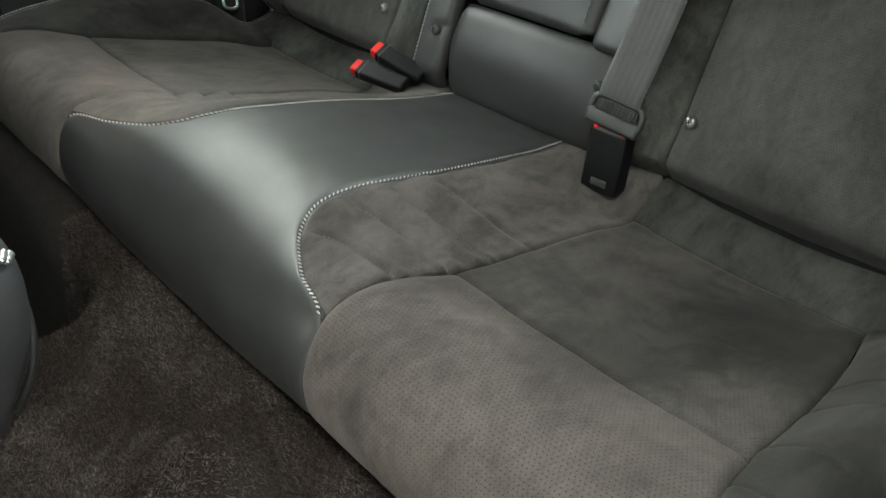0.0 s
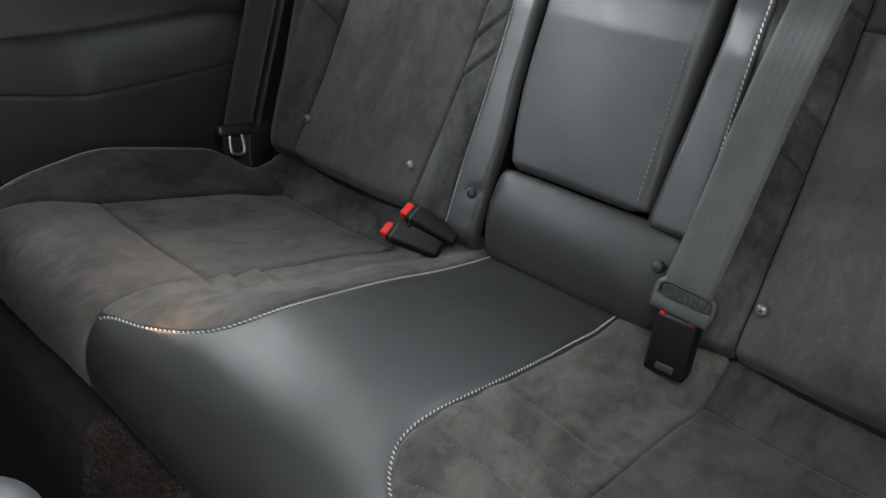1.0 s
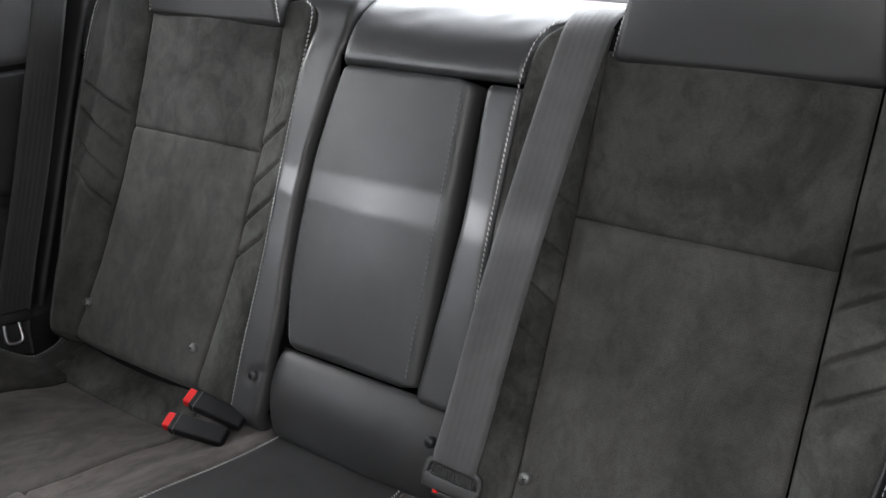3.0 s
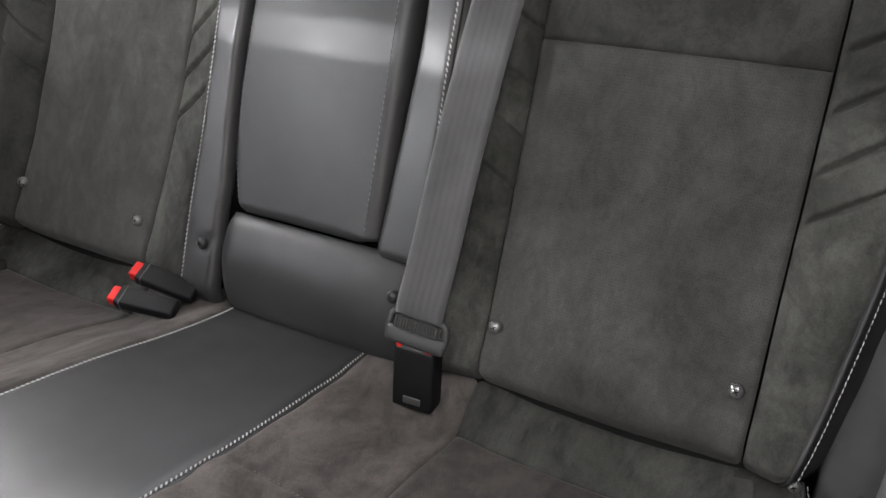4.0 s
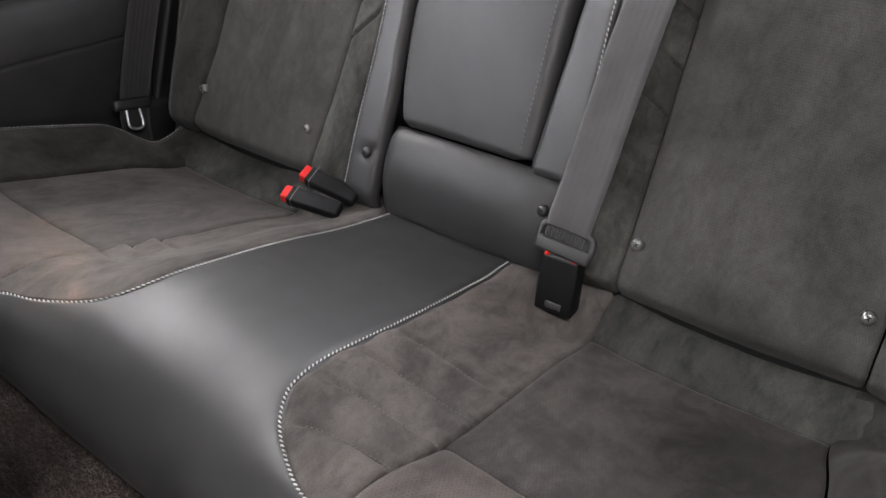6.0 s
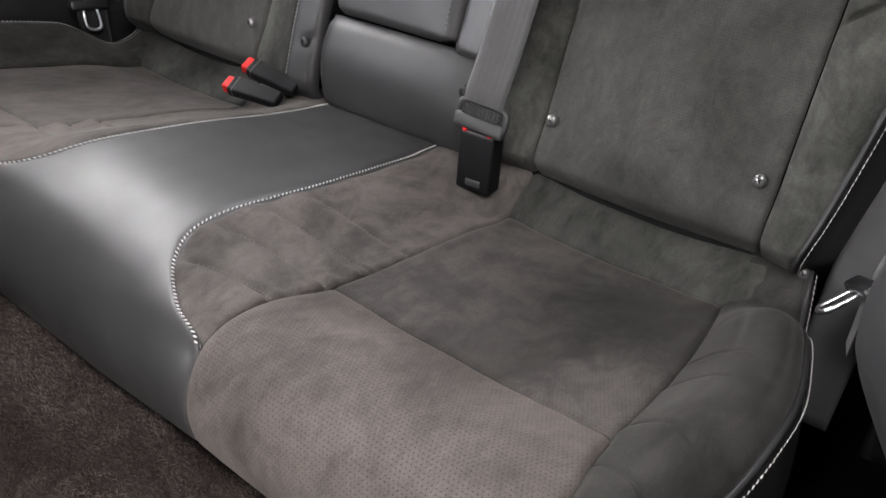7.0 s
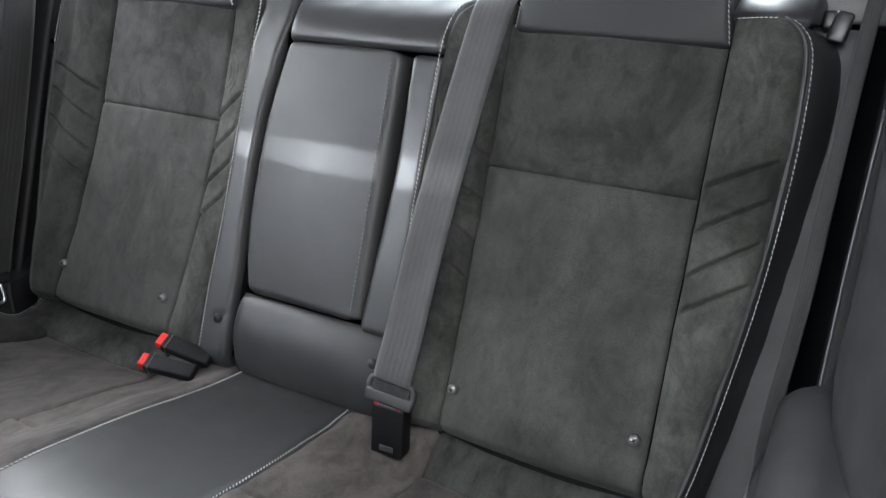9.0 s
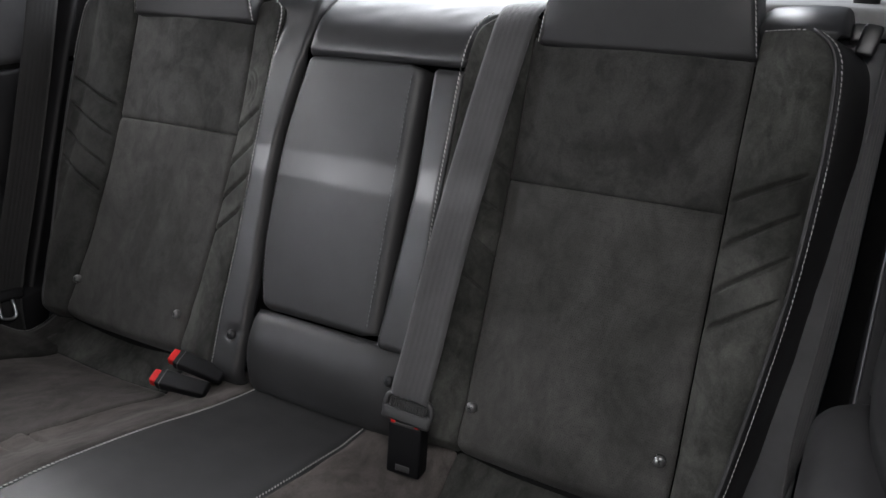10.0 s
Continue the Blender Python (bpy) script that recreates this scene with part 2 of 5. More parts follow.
# near and far side trim differ in tone: each side's light is in it
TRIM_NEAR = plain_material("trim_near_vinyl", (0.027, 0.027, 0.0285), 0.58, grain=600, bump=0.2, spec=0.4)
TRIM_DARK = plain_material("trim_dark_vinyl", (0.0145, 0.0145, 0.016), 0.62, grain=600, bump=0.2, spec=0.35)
SHELF = plain_material("shelf_grey_cloth", (0.22, 0.22, 0.22), 0.85, grain=500, bump=0.3)
HEADLINER = plain_material("headliner_dark", (0.07, 0.07, 0.07), 0.95, grain=700, bump=0.3)
BELT_BLACK = plain_material("belt_black", (0.003, 0.003, 0.0035), 0.85, grain=1200, bump=0.3, spec=0.06)
CHROME = plain_material("chrome", (0.80, 0.80, 0.81), 0.30, metal=1.0, grain=60, bump=0.04, vary=0.05)
RED = plain_material("red_plastic", (0.60, 0.016, 0.014), 0.62, spec=0.25, grain=600, bump=0.05, vary=0.1)
PIN = plain_material("pin_dark_metal", (0.20, 0.20, 0.20), 0.28, metal=0.7, grain=60, bump=0.04)


# ---- mesh tools ----
def thing(name, label, category="", group="", kind="", at=(0, 0, 0)):
    ob = new(name)
    ob.location = at
    return tagged(ob, label, category, group, kind)


def mesh_from(name, verts, faces, mat, uvs=None, smooth=True):
    me = bpy.data.meshes.new(name)
    me.from_pydata([tuple(map(float, v)) for v in verts], [], [tuple(map(int, f)) for f in faces])
    me.materials.append(mat)
    if smooth:
        me.shade_smooth()
    if uvs is not None:
        lay = me.uv_layers.new(name="UVMap")
        idx = np.zeros(len(me.loops), dtype=np.int32)
        me.loops.foreach_get("vertex_index", idx)
        lay.data.foreach_set("uv", np.asarray(uvs, dtype=np.float32)[idx].ravel())
    me.update()
    return me


def part_mesh(name, me, parent, label=""):
    ob = new(name, me)
    if parent is not None:
        ob.parent = parent
        base = parent
        off = Vector()
        while base is not None:
            off += base.location
            base = base.parent
        ob.matrix_parent_inverse = Matrix.Translation(-off)
    return tagged(ob, label)


def part(name, bm, mat, parent, label="", smooth=True):
    me = bpy.data.meshes.new(name)
    bmesh.ops.recalc_face_normals(bm, faces=bm.faces)
    bm.to_mesh(me)
    bm.free()
    me.materials.append(mat)
    if smooth:
        me.shade_smooth()
    return part_mesh(name, me, parent, label)


def sstep(a, b, x):
    t = np.clip((np.asarray(x, dtype=float) - a) / (b - a), 0, 1)
    return t * t * (3 - 2 * t)


def catmull(points, per=12):
    p = np.asarray(points, dtype=float)
    q = np.vstack([2 * p[0] - p[1], p, 2 * p[-1] - p[-2]])
    out = []
    for i in range(1, len(q) - 2):
        t = np.linspace(0, 1, per, endpoint=False)[:, None]
        a, b, c, d = q[i - 1], q[i], q[i + 1], q[i + 2]
        out.append(0.5 * (2 * b + (c - a) * t + (2 * a - 5 * b + 4 * c - d) * t ** 2 + (3 * b - a - 3 * c + d) * t ** 3))
    return np.vstack(out + [p[-1:]])


def resample(pts, step):
    pts = np.asarray(pts, dtype=float)
    s = np.concatenate([[0], np.cumsum(np.linalg.norm(np.diff(pts, axis=0), axis=1))])
    n = max(2, int(round(s[-1] / step)) + 1)
    u = np.linspace(0, s[-1], n)
    return np.stack([np.interp(u, s, pts[:, k]) for k in range(pts.shape[1])], axis=1)


def clustered(n, edge=0.65):
    """0 to 1, closer together at both ends."""
    i = np.linspace(0, 1, n)
    return (1 - edge) * i + edge * (0.5 - 0.5 * np.cos(np.pi * i))


def lumps(x, y, scale, seed):
    """A smooth uneven field of about -1 to 1."""
    r = np.random.RandomState(seed)
    out = np.zeros_like(np.asarray(x, dtype=float))
    for _ in range(7):
        a, f, ph = r.uniform(0, 2 * np.pi), scale * r.uniform(0.5, 1.6), r.uniform(0, 6.28)
        out = out + np.sin((np.cos(a) * x + np.sin(a) * y) * f + ph)
    return out / 4.0


def grid_normals(g):
    du = np.gradient(g, axis=1)
    dv = np.gradient(g, axis=0)
    n = np.cross(du, dv)
    return n / np.maximum(np.linalg.norm(n, axis=2, keepdims=True), 1e-12)


def panel(name, g, uv, mat, parent, face, label="", drop=0.0036, reach=0.008, groove=None, edges="lrbt", skirt=0.007, rough=0.0006, seed=1):
    """One padded piece of cover: a grid of places, sunk along its seams, with its edges turned in.
    face: a direction that the outside looks to. edges: which sides are sewn (left, right, bottom row, top row)."""
    g = np.asarray(g, dtype=float)
    n = grid_normals(g)
    turned = np.sum(n * np.asarray(face, dtype=float)) < 0
    if turned:
        n = -n
    nv, nu = g.shape[:2]
    lu = np.concatenate([np.zeros((nv, 1)), np.cumsum(np.linalg.norm(np.diff(g, axis=1), axis=2), axis=1)], axis=1)
    lv = np.concatenate([np.zeros((1, nu)), np.cumsum(np.linalg.norm(np.diff(g, axis=0), axis=2), axis=0)], axis=0)
    sink = np.zeros((nv, nu))
    for e, d in (("l", lu), ("r", lu[:, -1:] - lu), ("b", lv), ("t", lv[-1:] - lv)):
        if e in edges:
            sink += drop * (1 - np.clip(d / reach, 0, 1)) ** 2.2
    off = -np.minimum(sink, drop * 1.5)
    if groove is not None:
        off = off - groove
    off = off + rough * lumps(uv[..., 0], uv[..., 1], 60, seed) + 0.4 * rough * lumps(uv[..., 0], uv[..., 1], 170, seed + 5)
    p = g + n * off[..., None]
    idx = np.arange(nv * nu).reshape(nv, nu)
    quads = np.stack([idx[:-1, :-1], idx[:-1, 1:], idx[1:, 1:], idx[1:, :-1]], axis=-1).reshape(-1, 4)
    ring = np.concatenate([idx[0, :], idx[1:, -1], idx[-1, -2::-1], idx[-2:0:-1, 0]])
    low = p.reshape(-1, 3)[ring] - n.reshape(-1, 3)[ring] * skirt
    k = len(ring)
    a = np.arange(k)
    base = nv * nu
    side = np.stack([ring[a], base + a, base + (a + 1) % k, ring[(a + 1) % k]], axis=-1)
    faces = np.vstack([quads, side])
    if turned:
        faces = faces[:, ::-1]
    verts = np.vstack([p.reshape(-1, 3), low])
    uvs = np.vstack([uv.reshape(-1, 2), uv.reshape(-1, 2)[ring]])
    return part_mesh(name, mesh_from(name, verts, faces, mat, uvs), parent, label)


def stitching(name, pts, normals, parent, mat=None, pitch=0.0045, length=0.0034, wide=0.0011, lift=0.0005, slant=8, label="white contrast stitching"):
    """A row of sewn stitches along a line."""
    pts, normals = np.asarray(pts, dtype=float), np.asarray(normals, dtype=float)
    run = np.concatenate([[0], np.cumsum(np.linalg.norm(np.diff(pts, axis=0), axis=1))])
    at = np.arange(pitch / 2, run[-1], pitch)
    c = np.stack([np.interp(at, run, pts[:, k]) for k in range(3)], axis=1)
    nrm = np.stack([np.interp(at, run, normals[:, k]) for k in range(3)], axis=1)
    tan = np.gradient(c, axis=0)
    verts, faces = [], []
    rnd = random.Random(name + str(len(c)))
    for p, t, n in zip(c, tan, nrm):
        t = Vector(t).normalized()
        n = Vector(n).normalized()
        s = n.cross(t).normalized()
        ang = radians(slant + rnd.uniform(-5, 5))
        t2 = t * math.cos(ang) + s * math.sin(ang)
        s2 = n.cross(t2).normalized()
        o = Vector(p) + n * lift
        b = len(verts)
        for f, r in ((-0.5, 0.45), (-0.25, 1.0), (0.25, 1.0), (0.5, 0.45)):
            for a in range(6):
                q = a * math.pi / 3
                verts.append(o + t2 * (f * length) + s2 * (wide * 0.5 * r * math.cos(q)) + n * (wide * 0.45 * r * math.sin(q) - (1 - r) * 0.0006))
        for k in range(3):
            for a in range(6):
                faces.append((b + 6 * k + a, b + 6 * k + (a + 1) % 6, b + 6 * k + 6 + (a + 1) % 6, b + 6 * k + 6 + a))
        faces.append(tuple(b + a for a in range(5, -1, -1)))
        faces.append(tuple(b + 18 + a for a in range(6)))
    return part_mesh(name, mesh_from(name, verts, faces, mat or THREAD), parent, label)


def tube(name, pts, radius, mat, parent, label="", sides=10, closed=False):
    pts = [Vector(p) for p in pts]
    verts, faces = [], []
    n = len(pts)
    ref = Vector((0.3, 0.1, 0.95))
    for i, p in enumerate(pts):
        t = (pts[(i + 1) % n if closed else min(i + 1, n - 1)] - pts[i - 1 if closed else max(i - 1, 0)]).normalized()
        s = t.cross(ref).normalized()
        u = s.cross(t).normalized()
        for k in range(sides):
            a = 2 * math.pi * k / sides
            verts.append(p + s * (radius * math.cos(a)) + u * (radius * math.sin(a)))
    for i in range(n if closed else n - 1):
        j = (i + 1) % n
        for k in range(sides):
            faces.append((i * sides + k, i * sides + (k + 1) % sides, j * sides + (k + 1) % sides, j * sides + k))
    if not closed:
        faces.append(tuple(range(sides - 1, -1, -1)))
        faces.append(tuple((n - 1) * sides + k for k in range(sides)))
    return part_mesh(name, mesh_from(name, verts, faces, mat), parent, label)


def rounded_box(sx, sy, sz, r, m=None, taper=0.0, segments=3):
    """A box with rounded edges, its middle at the origin; taper narrows the lower end."""
    bm = bmesh.new()
    bmesh.ops.create_cube(bm, size=1.0)
    for v in bm.verts:
        k = 1 - taper * (0.5 - v.co.z)
        v.co = Vector((v.co.x * sx * k, v.co.y * sy * k, v.co.z * sz))
    bmesh.ops.bevel(bm, geom=bm.edges[:], offset=r, segments=segments, profile=0.5, affect="EDGES")
    if m is not None:
        bm.transform(m)
    return bm


def axes(origin, x, y, z):
    m = Matrix((x, y, z)).transposed().to_4x4()
    m.translation = origin
    return m


def ribbon(name, pts, sides, width, mat, parent, label="", thick=0.0013):
    """A strap of webbing along pts, whose breadth points along sides."""
    both = np.hstack([np.asarray(pts, float), np.asarray(sides, float)])
    both = resample(catmull(both, 10), 0.012)
    verts, uvs, faces = [], [], []
    cols = 9
    run = 0.0
    for i, r in enumerate(both):
        c, s = Vector(r[:3]), Vector(r[3:]).normalized()
        t = Vector(both[min(i + 1, len(both) - 1)][:3] - both[max(i - 1, 0)][:3]).normalized()
        n = t.cross(s).normalized()
        if i:
            run += (c - Vector(both[i - 1][:3])).length
        for layer in (0.5, -0.5):
            for k in range(cols):
                f = k / (cols - 1) - 0.5
                edge = 1.0 if 0 < k < cols - 1 else 0.35
                verts.append(c + s * (f * width) + n * (thick * layer * edge + 0.0008 * math.sin(f * 5 + run * 9)))
                uvs.append((f * width, run))
    w = 2 * cols
    for i in range(len(both) - 1):
        a, b = i * w, (i + 1) * w
        for k in range(cols - 1):
            faces.append((a + k, a + k + 1, b + k + 1, b + k))
            faces.append((a + cols + k + 1, a + cols + k, b + cols + k, b + cols + k + 1))
        faces.append((a, b, b + cols, a + cols))
        faces.append((a + cols - 1, a + w - 1, b + w - 1, b + cols - 1))
    return part_mesh(name, mesh_from(name, verts, faces, mat, uvs), parent, label)


# ---- the bench: shapes ----
class Profile:
    """A line in the car's length (y, z), by its run from the back to the front."""

    def __init__(self, pts):
        self.p = catmull(pts, 14)
        self.s = np.concatenate([[0], np.cumsum(np.linalg.norm(np.diff(self.p, axis=0), axis=1))])
        self.length = self.s[-1]

    def at(self, s):
        return np.stack([np.interp(s, self.s, self.p[:, 0]), np.interp(s, self.s, self.p[:, 1])], axis=-1)

    def run(self, y):
        top = np.argmin(self.p[:, 0])
        return float(np.interp(-y, -self.p[:top + 1, 0], self.s[:top + 1]))


CUSHION = Profile([(0.03, 0.385), (0.003, 0.3812), (-0.0215, 0.3658), (-0.050, 0.352), (-0.113, 0.371), (-0.20, 0.392), (-0.29, 0.416), (-0.35, 0.437), (-0.39, 0.442), (-0.416, 0.433), (-0.433, 0.408), (-0.438, 0.378), (-0.431, 0.350), (-0.41, 0.33)])
CONSOLE = Profile([(0.03, 0.378), (-0.015, 0.383), (-0.08, 0.395), (-0.13, 0.405), (-0.20, 0.420), (-0.25, 0.431), (-0.30, 0.441), (-0.34, 0.443), (-0.38, 0.436), (-0.412, 0.418), (-0.432, 0.392), (-0.438, 0.365), (-0.431, 0.343), (-0.41, 0.33)])
RUN = CUSHION.length


def along(table):
    """A half-breadth that changes along the cushion, given as (y, x)."""
    s = np.array([CUSHION.run(y) for y, _ in table])
    x = np.array([v for _, v in table])
    fine = catmull(np.stack([s, x], axis=1), 10)
    return lambda v: np.interp(v, fine[:, 0], fine[:, 1])


SEAM_CONSOLE = {
    1: along([(0.03, 0.093), (-0.03, 0.0970), (-0.06, 0.1000), (-0.10, 0.1005), (-0.15, 0.1020), (-0.20, 0.1030), (-0.25, 0.1030), (-0.30, 0.1030), (-0.33, 0.1055), (-0.352, 0.1125), (-0.378, 0.134), (-0.402, 0.174), (-0.416, 0.214), (-0.4375, 0.213)]),
    -1: along([(0.03, 0.082), (-0.03, 0.0835), (-0.10, 0.0860), (-0.15, 0.0885), (-0.20, 0.0890), (-0.30, 0.0890), (-0.335, 0.0920), (-0.36, 0.101), (-0.38, 0.120), (-0.40, 0.160), (-0.416, 0.210), (-0.4375, 0.211)]),
}
seam_insert = along([(0.03, 0.212), (-0.045, 0.213), (-0.20, 0.218), (-0.29, 0.221), (-0.345, 0.217), (-0.38, 0.2145), (-0.416, 0.2145), (-0.4375, 0.2135)])
seam_outer = along([(0.03, 0.440), (-0.045, 0.444), (-0.12, 0.455), (-0.20, 0.462), (-0.30, 0.464), (-0.38, 0.475), (-0.416, 0.478), (-0.4375, 0.478)])
edge_outer = along([(0.03, 0.492), (-0.03, 0.507), (-0.08, 0.517), (-0.13, 0.530), (-0.20, 0.543), (-0.26, 0.544), (-0.32, 0.5375), (-0.365, 0.523), (-0.395, 0.506), (-0.416, 0.484), (-0.4375, 0.481)])
V_REAR, V_MID, V_FRONT = CUSHION.run(-0.043), CUSHION.run(-0.296), CUSHION.run(-0.416)


def seat_place(x, v):
    """A place on the seat's cover: x across, v the run from the back."""
    x, v = np.asarray(x, dtype=float), np.asarray(v, dtype=float)
    ax = np.abs(x)
    w = sstep(0.085, 0.205, ax)[..., None]
    yz = CONSOLE.at(v * CONSOLE.length / RUN) * (1 - w) + CUSHION.at(v) * w
    t = np.clip((ax - seam_outer(v)) / np.maximum(edge_outer(v) - seam_outer(v), 0.004), 0, 1)
    peak = np.where(x < 0, 0.96, 0.72)
    rise = np.where(t < peak, 0.043 * np.sin(np.pi / 2 * np.minimum(t / peak, 1)), 0.043 - 0.010 * np.clip((t - 0.72) / 0.28, 0, 1) ** 2 * (x > 0))
    rise = rise * sstep(CUSHION.run(-0.005), CUSHION.run(-0.11), v) * (1 - 0.96 * sstep(CUSHION.run(-0.23), CUSHION.run(-0.395), v))
    dish = 0.006 * np.sin(np.pi * np.clip((ax - 0.217) / 0.243, 0, 1)) * (1 - sstep(CUSHION.run(-0.27), CUSHION.run(-0.38), v))
    lift = 0.006 * sstep(CUSHION.run(-0.05), CUSHION.run(-0.22), v) * (1 - sstep(CUSHION.run(-0.39), CUSHION.run(-0.43), v)) * sstep(0.09, -0.05, x) * (1 - sstep(-0.09, -0.21, x))
    z = yz[..., 1] + rise - dish + lift
    return np.stack([x, yz[..., 0], z], axis=-1)


def seat_panel(name, sx, left, right, v0, v1, nu, nv, mat, parent, label="", groove=None, **kw):
    u = clustered(nu)[None, :]
    v = (v0 + (v1 - v0) * clustered(nv, 0.35))[:, None] * np.ones_like(u)
    x = (left(v) * (1 - u) + right(v) * u) * sx
    g = seat_place(x, v)
    uv = np.stack([x, v], axis=-1)
    gr = None if groove is None else groove(np.abs(x), v, u * np.ones_like(v))
    return panel(name, g, uv, mat, parent, (0, -0.3, 1), label, groove=gr, **kw)


def seat_line(xf, v0, v1, sx, shift=0.0, n=120):
    v = np.linspace(v0, v1, n)
    x = (xf(v) + shift) * sx
    g = seat_place(x, v)
    e = 0.003
    du = seat_place(x + e, v) - seat_place(x - e, v)
    dv = seat_place(x, v + e) - seat_place(x, v - e)
    nrm = np.cross(dv, du)
    nrm = nrm / np.linalg.norm(nrm, axis=1, keepdims=True)
    nrm *= np.where(np.sum(nrm * np.array([0, -0.5, 0.8]), axis=1, keepdims=True) < 0, -1, 1)
    return g, nrm


def quilt_stitches(lines, left, right, sx, u0, u1, parent):
    """Fine sewn lines across a bolster; a line gives the run for each part of the breadth."""
    at, up = [], []
    for line in lines:
        u = np.linspace(u0, u1, int(26))
        v = line(u)
        x = (left(v) * (1 - u) + right(v) * u) * sx
        at.append(seat_place(x, v))
    for k, g in enumerate(at):
        stitching("quilt_stitching", g - np.array([0, 0, 0.0022]), np.ones((len(g), 1)) * np.array([0.0, -0.25, 0.97]), parent, THREAD_GREY, pitch=0.0042, length=0.0022, wide=0.0009, lift=0.0003, slant=4, label="fine grey quilting stitches")


def quilt_inner(ax, v, u):
    """Four sewn lines across the inner bolster, bowed a little."""
    out = np.zeros_like(v)
    for y, bow in ((-0.205, 0.016), (-0.255, 0.018), (-0.303, 0.020), (-0.352, 0.020)):
        line = CUSHION.run(y) + bow * (1 - u) ** 1.5 - 0.004 * np.sin(u * 3.1)
        out += 0.0036 * np.exp(-((v - line) / 0.0028) ** 2) * sstep(0.02, 0.2, u)
        out -= 0.0028 * np.exp(-((v - line - 0.014) / 0.011) ** 2)
    # puckers along the seam to the insert, towards the front
    out += 0.0012 * np.sin(v * 2 * np.pi / 0.019) * sstep(0.45, 0.9, u) * sstep(CUSHION.run(-0.20), CUSHION.run(-0.27), v)
    return out


def quilt_outer(ax, v, u):
    """Bowed pleats across the outer bolster, crossing its inner seam and fading before the outer one."""
    out = np.zeros_like(v)
    for y, bow, reach, deep in ((-0.182, 0.004, 0.72, 0.7), (-0.222, 0.016, 0.70, 0.8), (-0.285, 0.030, 0.66, 1.2), (-0.335, 0.046, 0.90, 1.3)):
        line = CUSHION.run(y) + bow * u ** 1.4 - 0.010 * np.sin(np.pi * np.clip(u / reach, 0, 1))
        fade = 1 - sstep(reach - 0.22, reach, u)
        d = v - line
        out += deep * (0.0022 * np.exp(-(d / 0.0024) ** 2) - 0.0016 * np.where(d > 0, np.exp(-np.abs(d) / 0.016), 0) * (1 - np.exp(-(d / 0.003) ** 2))) * fade
    # long dents pressed into the rear half
    out += 0.0014 * np.exp(-((u - 0.34 - 0.4 * (v - CUSHION.run(-0.10))) / 0.05) ** 2) * sstep(CUSHION.run(-0.07), CUSHION.run(-0.10), v) * (1 - sstep(CUSHION.run(-0.16), CUSHION.run(-0.19), v))
    out += 0.0010 * np.exp(-((u - 0.82) / 0.04) ** 2) * sstep(CUSHION.run(-0.07), CUSHION.run(-0.12), v) * (1 - sstep(CUSHION.run(-0.22), CUSHION.run(-0.27), v))
    return out


def plain_outer(ax, v, u):
    return np.zeros_like(v)


def gathers(ax, v, u):
    """The far inner bolster: three gathers at its seam to the insert."""
    out = np.zeros_like(v)
    for y, wide in ((-0.235, 0.010), (-0.268, 0.012), (-0.302, 0.013)):
        d = v - CUSHION.run(y) - 0.012 * (1 - u)
        out += (0.0052 * np.exp(-(d / 0.0032) ** 2) - 0.0040 * np.exp(-((d - wide) / 0.009) ** 2)) * sstep(0.42, 0.95, u)
    return out


